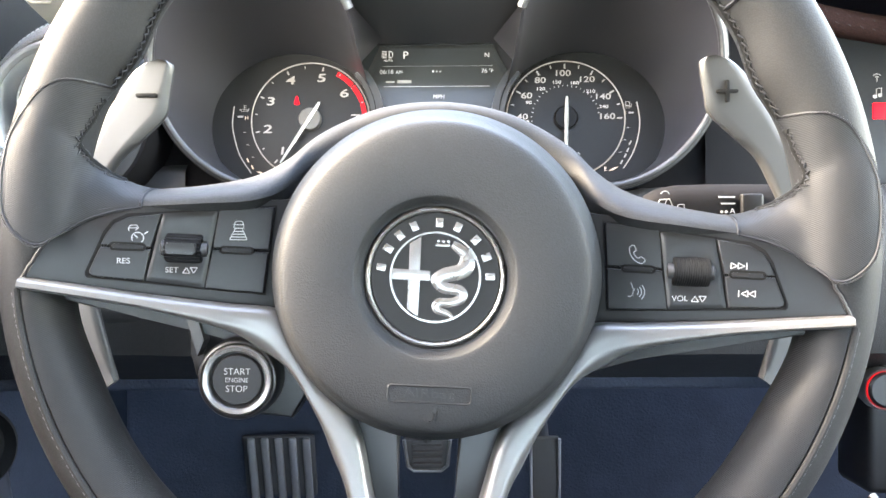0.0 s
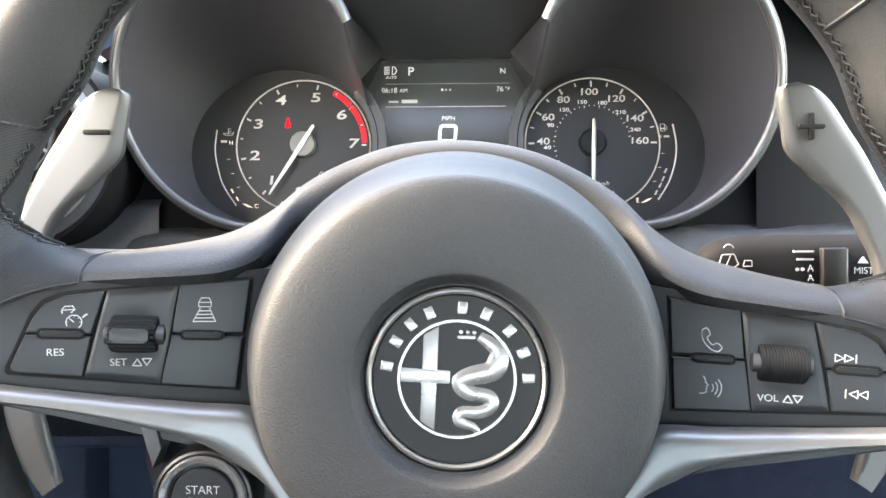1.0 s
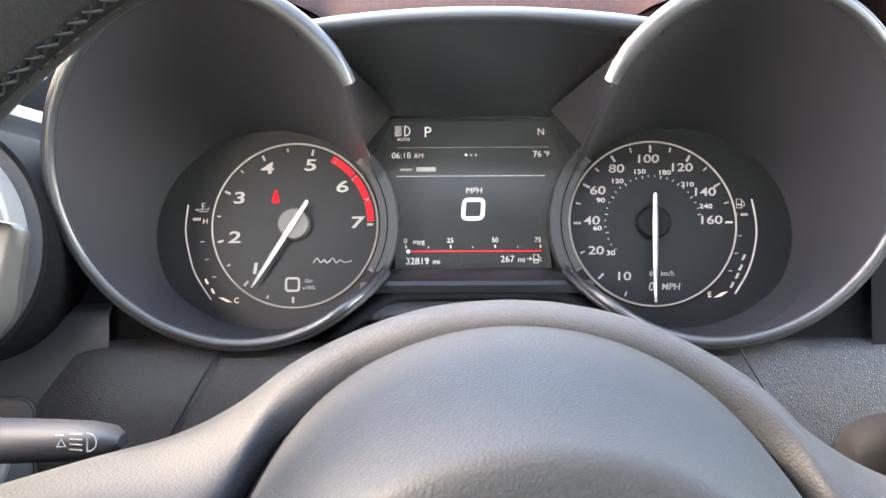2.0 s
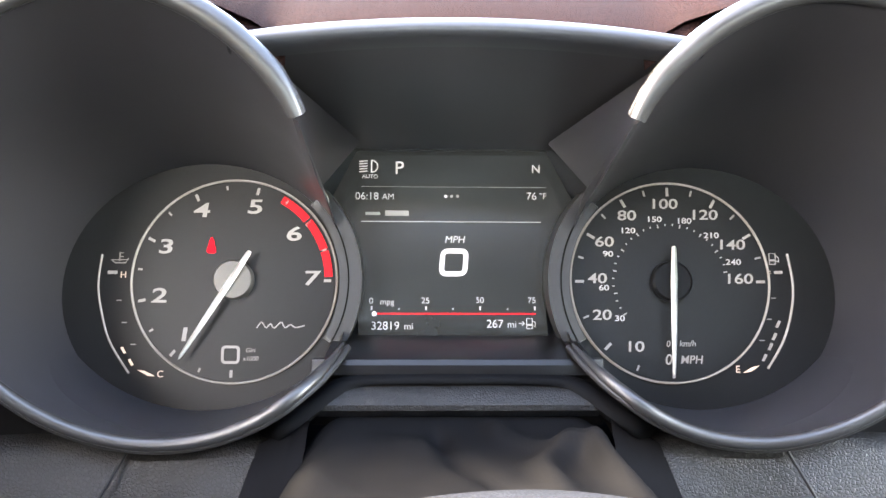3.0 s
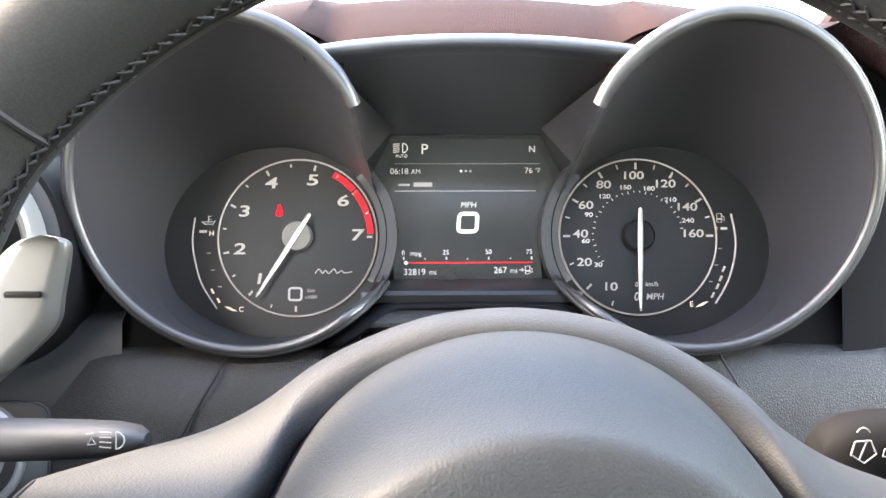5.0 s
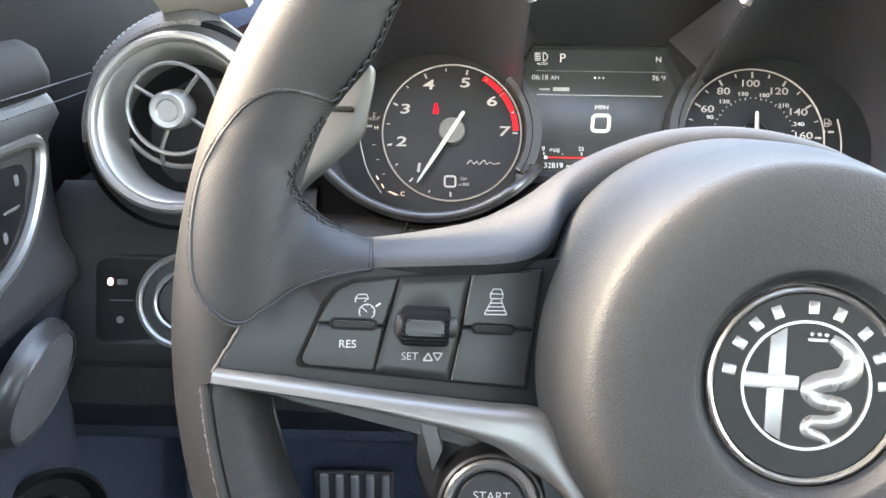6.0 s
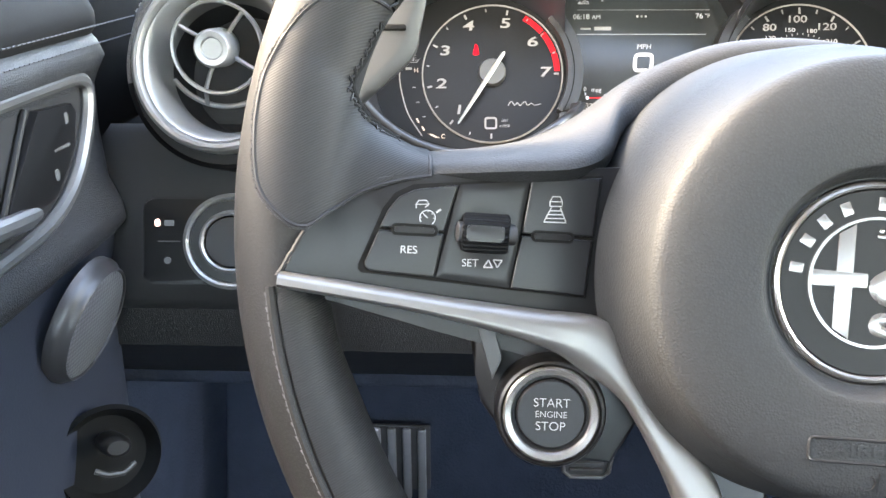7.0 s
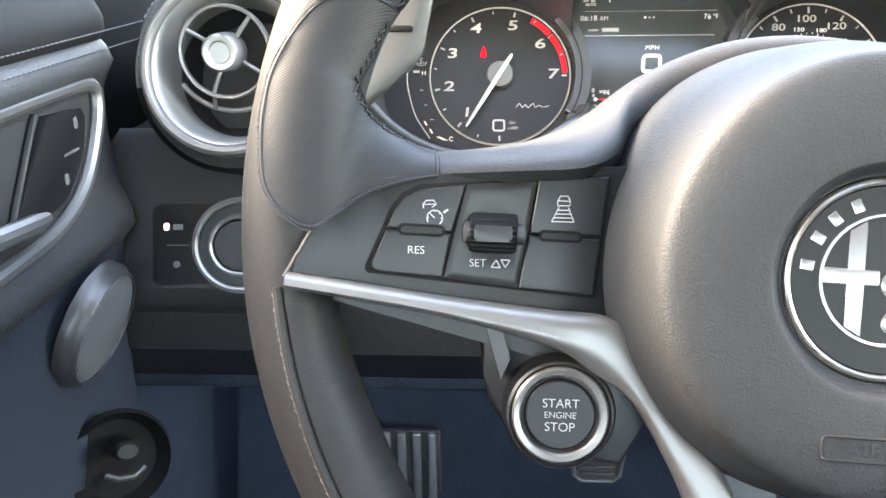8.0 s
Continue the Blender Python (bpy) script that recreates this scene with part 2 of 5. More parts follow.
def prism(outline, front, back, bevel=0.6, segments=2):
    """A plate with this (x, z) outline between two y values, its front edges rounded."""
    bm = bmesh.new()
    a = [bm.verts.new((x, front, z)) for x, z in outline]
    b = [bm.verts.new((x, back, z)) for x, z in outline]
    face = bm.faces.new(a)
    bm.faces.new(list(reversed(b)))
    n = len(a)
    for i in range(n):
        bm.faces.new((a[i], b[i], b[(i + 1) % n], a[(i + 1) % n]))
    if bevel:
        bmesh.ops.bevel(bm, geom=list(face.edges), offset=bevel, segments=segments, affect="EDGES", profile=0.6)
    return bm


def box(x0, x1, y0, y1, z0, z1, bevel=0.0):
    bm = bmesh.new()
    bmesh.ops.create_cube(bm, size=1.0)
    for v in bm.verts:
        v.co = ((x0 + x1) / 2 + v.co.x * (x1 - x0), (y0 + y1) / 2 + v.co.y * (y1 - y0), (z0 + z1) / 2 + v.co.z * (z1 - z0))
    if bevel:
        bmesh.ops.bevel(bm, geom=list(bm.edges), offset=bevel, segments=3, affect="EDGES", profile=0.5)
    return bm


def arc(cx, cz, r, a0, a1, n=24):
    return [(cx + r * math.cos(radians(a0 + (a1 - a0) * k / n)), cz + r * math.sin(radians(a0 + (a1 - a0) * k / n))) for k in range(n + 1)]


def ring_band(cx, cz, r0, r1, a0, a1, front, thick=0.3, n=48):
    return prism(arc(cx, cz, r1, a0, a1, n) + arc(cx, cz, r0, a1, a0, n), front, front + thick, 0)


def rounded(x0, x1, z0, z1, r, n=5):
    return arc(x1 - r, z1 - r, r, 0, 90, n) + arc(x0 + r, z1 - r, r, 90, 180, n) + arc(x0 + r, z0 + r, r, 180, 270, n) + arc(x1 - r, z0 + r, r, 270, 360, n)


def merged(parts):
    out = bmesh.new()
    for bm in parts:
        me = bpy.data.meshes.new("tmp")
        bm.to_mesh(me)
        bm.free()
        out.from_mesh(me)
        bpy.data.meshes.remove(me)
    return out


def moved(bm, fn):
    for v in bm.verts:
        v.co = fn(v.co)
    return bm


def words(body, x, z, height, front, mat, parent, turn=0.0, stretch=1.0, align="CENTER", name="lettering", slant=0.0, warp=None, bold=0.0):
    """Raised lettering that faces the driver; height is that of a capital letter."""
    cu = bpy.data.curves.new("tmp", "FONT")
    cu.body, cu.align_x, cu.align_y = body, align, "CENTER"
    cu.size, cu.extrude, cu.shear, cu.offset = height / 0.69, 0.05, slant, bold * height
    tmp = bpy.data.objects.new("tmp", cu)
    me = bpy.data.meshes.new_from_object(tmp)
    bpy.data.objects.remove(tmp)
    bpy.data.curves.remove(cu)
    bm = bmesh.new()
    bm.from_mesh(me)
    bpy.data.meshes.remove(me)
    c, s = math.cos(radians(turn)), math.sin(radians(turn))
    moved(bm, lambda p: Vector((x + (p.x * stretch) * c - p.y * s, front - p.z, z + (p.x * stretch) * s + p.y * c)))
    if warp:
        moved(bm, warp)
    return part(name, bm, mat, parent)


# ---- cabin shell (level frame, metres) ----
def slab(name, x0, x1, y0, y1, z0, z1, mat, label, category, kind="structure"):
    bm = box(x0 * 1000, x1 * 1000, y0 * 1000, y1 * 1000, z0 * 1000, z1 * 1000, 4)
    return tagged(part(name, bm, mat, None), label, category, kind=kind)


M_ASPHALT = material("asphalt", (0.12, 0.12, 0.12), 0.9, grain=("fine", 12), bump=3, spots=0.3)
slab("ground", -60, 60, -60, 60, -0.3, 0.0, M_ASPHALT, "grey asphalt of the car park outside", "ground")
slab("floor", -0.75, 1.5, -1.6, 1.6, 0.18, 0.24, M_CARPET, "dark carpeted car floor", "floor")
slab("ceiling", -0.6, 1.35, -1.5, 0.12, 1.42, 1.46, M_TRIM, "pale fabric headliner of the car", "ceiling")
# unseen strip past the roof edge, added to block sun on the dash
slab("roof_sun_blocker", -0.6, -0.28, 0.12, 0.34, 1.42, 1.46, M_TRIM, "unseen roof strip added to keep the sun off the column cover", "ceiling")
# height of this unseen rear wall is set to limit light from behind
slab("wall_rear", -0.7, 1.45, -1.62, -1.55, 0.24, 1.12, M_DOOR, "unseen dark rear wall, its height set to limit light from behind", "wall")
slab("wall_right", 1.30, 1.38, -1.55, 1.2, 0.24, 0.92, M_DOOR, "dark vinyl passenger side wall", "wall")
# the next two walls are unseen, added to cut light on the wheel
slab("blocker_left_rear", -0.62, -0.5, -1.55, -0.5, 0.93, 1.42, M_DOOR, "unseen dark wall added to cut light from behind the driver's window", "wall")
slab("blocker_right_rear", 1.3, 1.38, -1.0, -0.5, 0.92, 1.42, M_DOOR, "unseen dark wall added to cut light from behind the passenger's window", "wall")
slab("wall_front", -0.6, 1.4, 1.25, 1.32, 0.24, 0.95, M_CARPET, "dark carpeted firewall behind the pedals", "wall")
slab("wall_left", -0.62, -0.46, -1.55, 1.25, 0.24, 0.93, M_CARPET, "dark outer skin of the driver's side", "wall")

toe = tagged(part("toe_board", box(-430, 1200, 1060, 1084, -620, -60, 6), M_CARPET, None), "dark carpeted toe board behind the pedals", "floor", kind="structure")
toe.matrix_world = CABIN

# ---- steering wheel ----
wheel = thing("steering_wheel", "black leather steering wheel with satin metal spokes, on its column", "steering wheel", (-2.5, 345, -11.5), (0, 2.97, 0))
RIM_Y = 7.0


def rim_point(deg, ph, off=0.0):
    """On the rim: deg round the wheel, ph round the section (0 outside, 90 towards the driver)."""
    a, f = radians(deg), radians(ph)
    side = deg if deg > 90 else 180 - deg
    inner = 17.0 + 4.6 * math.exp(-(((side - 151.0) / 6.0) ** 2)) - 5.0 * math.exp(-(((side - 192.0) / 9.0) ** 2)) if deg < 270 else 17.0 - 5.0 * math.exp(-(((deg - 348.0) / 9.0) ** 2))
    # the lower rim is slimmer on its inner side
    inner -= 3.0 * math.exp(-(((deg - 217.0) / 20.0) ** 2)) + 3.0 * math.exp(-(((deg - 323.0) / 20.0) ** 2))
    w, d = (17.0 if math.cos(f) > 0 else inner) + off, 18.5 + off
    r = w * math.cos(f)
    return ((176.3 + r) * math.cos(a), RIM_Y - d * math.sin(f), 14.0 + (181.3 + r) * math.sin(a))


def mirror(points):
    return [(-p[0], *p[1:]) for p in points]


part("rim", grid([[rim_point(k * 1.5, j * 15) for j in range(24)] for k in range(240)], True, True), M_LEATHER, wheel, "smooth black leather wheel rim")


def rim_patch(d0, d1, p_from, p_to, flip, steps=48, off=0.7):
    rows = []
    for k in range(steps + 1):
        d = d0 + (d1 - d0) * k / steps
        a, b = p_from(d), p_to(d)
        rows.append([rim_point(flip(d), a + (b - a) * j / 20, (off if 0 < j < 20 else -0.5) if 0 < k < steps else -0.5) for j in range(21)])
    return grid(rows)


def rim_front(x, z):
    """How far the leather over the rim stands forward at (x, z)."""
    a = math.atan2((z - 14.0) / 181.3, x / 176.3)
    off = math.hypot(x, z - 14.0) - math.hypot(176.3 * math.cos(a), 181.3 * math.sin(a))
    k = abs(off) / 17.8
    return RIM_Y - 19.3 * math.sqrt(1 - k * k) if k < 1 else RIM_Y + (abs(off) - 17.8) * 3.0


ROOT_X = [-178, -165, -160.5, -152, -141, -130.5]


def root_front(x, z):
    """The leather over the spoke root: it rises from the switch pod and rolls back to the crest."""
    low = float(np.interp(x, ROOT_X, [1, 5, 10.2, 17.0, 21.7, 24.2]))
    high = float(np.interp(x, [-178, -165, -157, -151.5, -145.5, -138, -130.5], [64, 57, 49.5, 41.2, 37.3, 34.7, 33.8]))
    near = float(np.interp(x, ROOT_X, [-9, -8.4, -6.8, -4, -0.5, 2.6]))
    far = float(np.interp(x, [-178, -157, -151.5, -145.5, -138, -130.5], [6, 9, 12.5, 17, 25, 33]))
    w = min(1.0, max(0.0, (z - low) / (high - low)))
    return near + (far - near) * (1 - math.sqrt(1 - w * w))


def blended(a, b, k=24.0):
    h = max(0.0, k - abs(a - b)) / k
    return min(a, b) - h * h * k * 0.25


GRIP_DEGS = [157, 158, 159.5, 161.5, 164, 166.5, 169, 171.5, 174, 176.5, 179, 181, 182.5]
GRIP_OUT = [(-146.5, 75.8), (-154, 76.2), (-161.5, 75.2), (-169, 71.0), (-175.2, 63.4), (-179.0, 55.6), (-181.3, 48.8), (-182.5, 39.0), (-182.4, 30.0), (-181.2, 20.5), (-178.8, 14.7), (-174.5, 9.8), (-169.4, 6.3)]
GRIP_OUT += [(-165.0, 6.2), (-161.3, 9.6), (-157, 13.4), (-152.5, 16.8), (-147.5, 19.4), (-141, 21.8), (-135.5, 23.2), (-130.5, 24.2)]
GRIP_IN = [rim_point(d, 178, 0.4)[::2] for d in GRIP_DEGS[:5]] + [(-154.6, 55.0), (-155.6, 52.6), (-156.0, 51.0), (-156.0, 49.8), (-155.8, 48.6), (-155.4, 47.4), (-155, 46.3), (-154.4, 45.2), (-153.5, 43.9), (-152.2, 42.3), (-150.4, 40.5), (-148, 38.7), (-144.6, 37.0), (-140.4, 35.4), (-136.6, 34.3), (-133, 33.7)]


def eased(field, times):
    """Softens a field of depths, its border kept."""
    f = np.array(field)
    for _ in range(times):
        f[1:-1, 1:-1] = (f[1:-1, 1:-1] * 2 + f[:-2, 1:-1] + f[2:, 1:-1] + f[1:-1, :-2] + f[1:-1, 2:]) / 6
    return f


def grip_rows():
    rows = []
    pairs = list(zip(curve_through(GRIP_OUT, 4), curve_through(GRIP_IN, 4)))
    spots = [[a + (b - a) * (j / 24) for j in range(25)] for a, b in pairs]
    raw = np.array([[blended(rim_front(*q), root_front(*q)) for q in r] for r in spots])
    tube_front = np.array([[rim_front(*q) for q in r] for r in spots]) - 0.2
    depth = np.minimum(eased(raw, 200), raw)
    depth = np.minimum(np.minimum(eased(depth, 8), raw + 0.15), tube_front)
    for i, (a, b) in enumerate(zip(curve_through(GRIP_OUT, 4), curve_through(GRIP_IN, 4))):
        row = []
        for j in range(25):
            u = j / 24
            x, z = a + (b - a) * u
            row.append((x, depth[i][j], z))
        x, y, z = row[0]
        row.insert(0, (x, y + 1.6, z))
        x, y, z = row[-1]
        w = min(1.0, max(0.0, (i - 44) / 12.0))
        row += [(x - 1 + 1.6 * w, y + 3, z - 1.5 * w), (x - 4 + 5 * w, y + 5 + 4 * w, z - 5 * w), (x - 8 + 9 * w, y + 5 + 7 * w, z - 18 * w)]
        rows.append(row)
    return rows


def quarter(a, b, steps=12, lip=4.0, tail=20.0):
    """A section that rises at the front edge a and runs back to the crest b."""
    row = [(a[0], a[1] + 6, a[2] - lip)]
    for j in range(steps + 1):
        t = math.pi / 2 * j / steps
        u, w = 1 - math.cos(t), math.sin(t)
        row.append((a[0] + (b[0] - a[0]) * u, a[1] + (b[1] - a[1]) * u, a[2] + (b[2] - a[2]) * w))
    row.append((b[0], b[1] + 8, b[2] - 4))
    row.append((b[0] * 0.97, b[1] + 10, b[2] - tail))
    return row


def laced(rail_a, rail_b, out):
    """Thin crossed threads between two edges, a hole every 2.9 mm, each thread bowed away from the seam."""
    keep, gone = [0], 0.0
    for i in range(1, len(rail_a)):
        gone += (Vector(rail_a[i]) + Vector(rail_b[i]) - Vector(rail_a[i - 1]) - Vector(rail_b[i - 1])).length / 2
        if gone > 2.9:
            keep.append(i)
            gone = 0.0
    strands = []
    for i, j in zip(keep, keep[1:]):
        for p, q, lift in ((rail_a[i], rail_b[j], 0.75), (rail_b[i], rail_a[j], 0.45)):
            p, q = Vector(p), Vector(q)
            p = p + (p - q) * random.uniform(0.05, 0.4)
            q = q + (q - p) * random.uniform(0.05, 0.3)
            push = Vector(out(p.lerp(q, 0.5))) * lift
            path = [p, p.lerp(q, 0.25) + push * 0.8, p.lerp(q, 0.5) + push, p.lerp(q, 0.75) + push * 0.8, q]
            strands.append(tube([tuple(v) for v in path], [0.24, 0.4, 0.44, 0.4, 0.24], 5))
    return merged(strands)


def seam_line(rail_a, rail_b):
    """The dark sunken gap between two laced edges."""
    return tube([tuple((np.array(a) + np.array(b)) / 2 + np.array((0, 0.3, 0))) for a, b in list(zip(rail_a, rail_b))[::3]], 1.25, 8)


for side in (0, 1):
    flip = (lambda d: d) if side == 0 else (lambda d: 180 - d)
    mm = (lambda p: [tuple(q) for q in p]) if side == 0 else mirror
    part("grip_panel", rim_patch(188.5, 262, lambda d: 86, lambda d: 215, flip), M_RIBBED, wheel, "ribbed black leather inset")
    part("seam_piping", tube([rim_point(flip(188.5 + k * 1.47), 84, 0.4) for k in range(51)], 1.5, 8), M_LEATHER, wheel)
    part("seam_thread", merged([tube([rim_point(flip(189 + k * 0.7), 78.0 + 1.6 * (k % 2), 0.3), rim_point(flip(189.5 + k * 0.7), 79.0 + random.uniform(-0.6, 0.6), 0.3)], 0.5, 5) for k in range(104)]), M_DIMSTITCH, wheel)
    skin = grip_rows()
    part("thumb_grip", grid([mm(r) for r in skin]), M_RIBBED, wheel, "ribbed black leather thumb grip", 180)
    part("seam_piping", tube(mm([(r[1][0], r[1][1] + 0.2, r[1][2]) for r in skin[:54]]), 0.7, 6), M_THREAD, wheel)
    stitches = []
    for r, s in zip(skin[1:53], skin[2:54]):
        a, b = Vector(r[1]), Vector(s[1])
        away = (Vector(r[1]) - Vector(r[4])).normalized() * 0.9
        for u, v in ((0.05, 0.4), (0.55, 0.9)):
            p, q = a.lerp(b, u) + away * random.uniform(0.4, 1.2), a.lerp(b, v) + away * random.uniform(0.6, 1.4)
            stitches.append(tube(mm([(p.x, min(p.y, rim_front(p.x, p.z)) - 0.15, p.z), (q.x, min(q.y, rim_front(q.x, q.z)) - 0.15, q.z)]), 0.42, 5))
    part("seam_thread", merged(stitches), M_LACE, wheel)
    part("pod_seam", tube(mm([(r[1][0], r[1][1] - 0.2, r[1][2] - 0.3) for r in skin[52:]]), 0.6, 6), M_THREAD, wheel)
    ra = [rim_point(flip(157.5 - k * 0.45), 166, 0.4) for k in range(194)]
    rb = [rim_point(flip(157.5 - k * 0.45), 177.5, 0.4) for k in range(194)]
    ca = mm([tuple(np.array(r[-5]) * 0.75 + np.array(r[-4]) * 0.25 + np.array((0, -0.3, 0))) for r in skin[9:72]])
    cb = mm([tuple(np.array(r[-4]) * 0.4 + np.array(r[-3]) * 0.6 + np.array((0.5, -0.2, 0.4))) for r in skin[9:72]])
    for a, b in ((ra, rb), (ca, cb)):
        part("seam_gap", seam_line(a, b), M_BLACK, wheel)
        part("lacing", laced(a, b, lambda p: (-0.5 * p[0] / math.hypot(p[0], p[2]), -0.7, -0.5 * p[2] / math.hypot(p[0], p[2]))), M_LACE, wheel, "black cross-stitched lacing")
    # joint across the rim
    part("rim_joint", tube([rim_point(flip(139), 5 + k * 9, 0.15) for k in range(20)], 0.9, 6), M_THREAD, wheel)
    part("spoke_joint", tube(mm(quarter((-130.7, 2.4, 24.3), (-135.2, 38, 33.8), lip=1)[:14]), 0.7, 6), M_THREAD, wheel)


def pod_y(x):
    return -10.0 + (175.0 - abs(x)) * 0.28


def sheared(bm):
    return moved(bm, lambda p: Vector((p.x, p.y + pod_y(p.x), p.z)))


def on_pod(p):
    return Vector((p.x, p.y + pod_y(p.x), p.z))


POD = [(-173.5, -9.2), (-167.5, 4.2), (-160.5, 15.4), (-152.2, 21.4), (-141.3, 23.3), (-107.6, 27.1), (-64, 32), (-64, 6), (-64, -20), (-117.3, -16.5), (-173.4, -11.6)]
SWITCHES = [
    [(-145.1, 6.9), (-143, 12), (-140.0, 16.5), (-135.0, 19.3), (-121.6, 21.6), (-125.2, 6.6)],
    [(-149.0, -4.2), (-145.2, 6.0), (-125.4, 5.7), (-127.3, -8.0), (-146.6, -6.9), (-148.0, -6.5), (-148.9, -5.5)],
    [(-98.2, 24.4), (-75.0, 27.3), (-76.4, 7.6), (-100.2, 7.5)],
    [(-100.4, 6.7), (-76.6, 6.4), (-78, -12.2), (-102.8, -10.4)],
]
ROLLER_BED = [(-121.1, 21.8), (-98.8, 24.5), (-103.3, -10.5), (-126.9, -8.1)]


def roller(cx, cz, ribbed_round):
    """A thumb roller that turns about the x axis."""
    rows = []
    for i in range(49):
        x = -7.6 + i * 15.2 / 48
        edge = min(1.0, (7.6 - abs(x)) / 0.8)
        rr = 6.0 + 1.0 * math.sqrt(max(0.0, edge))
        if ribbed_round and abs(x) < 6.9:
            rr -= 0.2 * (1 if i % 3 == 0 else 0)
        row = []
        for k in range(96):
            a = 2 * math.pi * k / 96
            r = rr
            if not ribbed_round and abs(x) < 7:
                r -= 0.4 * (1 if k % 4 < 2 else 0)
            row.append((cx + x, 4.0 - r * math.sin(a), cz + r * math.cos(a)))
        rows.append(row)
    return grid(rows, wrap_cols=True, caps=True)


def scooped_bed(s):
    """A plate that sinks smoothly towards the roller in its middle."""
    tl, tr, br, bl = [np.array(p) for p in ROLLER_BED]
    rows = []
    for i in range(33):
        u = i / 32
        row = []
        for j in range(37):
            v = j / 36
            x, z = (tl * (1 - u) + tr * u) * (1 - v) + (bl * (1 - u) + br * u) * v
            rim = 0.5 * max(0.0, 1 - 16 * min(u, 1 - u, v, 1 - v))
            d = min(1.0, (abs((x + 111.9) / 12.0) ** 3 + abs((z - 6.8) / 13.0) ** 3) ** (1 / 3))
            dip = 0.65 * (1 + math.cos(math.pi * d))
            row.append((s * x, -1.3 + rim + dip, z))
        rows.append(row)
    return grid(rows)


def pod_shell(outline, s):
    """The switch housing, its outer tip curled up to meet the rim."""
    bm = sheared(prism(outline, 0, 12, 1.0))
    for x in (-153.0, -163.0):
        bmesh.ops.bisect_plane(bm, geom=bm.verts[:] + bm.edges[:] + bm.faces[:], plane_co=(s * x, 0, 0), plane_no=(1, 0, 0))
    return moved(bm, lambda p: Vector((p.x, p.y - (3.2 if abs(p.x) > 170 else 1.6 if abs(p.x) > 162 and p.z < -5 else 0), p.z)))


for side in (0, 1):
    mm = (lambda p: p) if side == 0 else mirror
    s = 1 if side == 0 else -1
    pod = part("switch_pod", pod_shell(mm(POD), s), M_SWITCH, wheel, "satin black switch housing")
    tip = []
    for k in range(15):
        u = k / 14
        x, z, y = -167.0 - 6.9 * u, 4.4 - 13.8 * u, pod_y(-167.0 - 6.9 * u) - 3.2 * u
        x, z = x + random.uniform(-0.25, 0.25), z + random.uniform(-0.2, 0.2)
        tip.append((x, min(y, rim_front(x, z)) - 0.15, z))
    part("pod_seam", tube(mm(tip), 0.75, 6), M_THREAD, wheel)
    groove = [(-150.0, -7.6), (-151.0, -6.6), (-151.0, -5.0), (-146.6, 7), (-144.6, 12.8), (-141.2, 17.8), (-135.6, 20.9), (-74.2, 28.2), (-77.3, -13), (-103, -11.2)]
    part("groove", sheared(prism(mm(groove), -0.25, 2, 0)), M_BLACK, pod)
    for outline in SWITCHES:
        part("key", sheared(prism(mm(outline), -1.5, 4, 0.75, 3)), M_SWITCH, pod)
    part("roller_bed", sheared(scooped_bed(s)), M_SWITCH, pod, "scooped bed of the roller", 40)
    part("roller_slot", sheared(prism(mm(rounded(-120.6, -103.2, 0.1, 13.5, 3.0)), -0.2, 4.5, 0.3)), M_BLACK, pod)
    bm = roller(s * -111.9, 6.8, side == 1)
    part("roller", moved(bm, lambda p: Vector((p.x, p.y + pod_y(-112) + (pod_y(p.x) - pod_y(-112)) - 2.2, p.z))), M_KNOB, pod, "ribbed black thumb roller", 15)
    axle = [(s * -111.9 + x, pod_y(s * -111.9 + x) - 1.0, 6.8) for x in (-9.8, -9.2, 9.2, 9.8)]
    part("axle", tube(axle, [1.6, 3.4, 3.4, 1.6], 12), M_DARK, pod, "rounded end of the roller axle")
    if side == 0:
        part("roller_stop", sheared(prism(rounded(-118, -106, 4.2, 9.2, 0.9), -6.2, 0, 0.9)), M_PLASTIC, pod, "glossy black raised tab")
    for x0, x1, z in ((-140.7, -128, 6.6), (-96.4, -83.8, 6.9)):
        part("ridge_gap", sheared(prism(mm(rounded(x0 - 0.9, x1 + 0.9, z - 1.9, z + 1.9, 1.7)), -1.75, 1, 0)), M_BLACK, pod)
        part("ridge", sheared(prism(mm(rounded(x0, x1, z - 1.0, z + 1.0, 0.9)), -2.0, 1, 0.6)), M_ENAMEL, pod, "raised black ridge")
    # dark underside of the spoke behind the metal trim
    under = [(-172, -10), (-120, -14), (-64, -18), (-60, -44), (-76, -41), (-96, -34), (-130, -25.5), (-168, -17)]
    part("spoke_back", sheared(prism(mm(under), 8, 34, 3.0, 3)), M_DARK, wheel, "matte black rear shell of the spoke")


def pod_text(body, x, z, h, **kw):
    return words(body, x, z, h, -1.6, M_PRINT, wheel, warp=on_pod, **kw)


def outline_tri(cx, cz, w, h, up=1, t=0.38):
    pts = [(cx - w / 2, cz - up * h / 2), (cx + w / 2, cz - up * h / 2), (cx, cz + up * h / 2)]
    return [tube([(pts[i][0], -1.5, pts[i][1]), (pts[(i + 1) % 3][0], -1.5, pts[(i + 1) % 3][1])], t * 0.6, 5) for i in range(3)]


def outline_side(cx, cz, w, h, d=1, t=0.38):
    pts = [(cx - d * w / 2, cz - h / 2), (cx - d * w / 2, cz + h / 2), (cx + d * w / 2, cz)]
    return [tube([(pts[i][0], -1.5, pts[i][1]), (pts[(i + 1) % 3][0], -1.5, pts[(i + 1) % 3][1])], t * 0.6, 5) for i in range(3)]


def line(points, r=0.3, y=-1.6):
    return tube([(p[0], y, p[1]) for p in points], r * 0.72, 5)


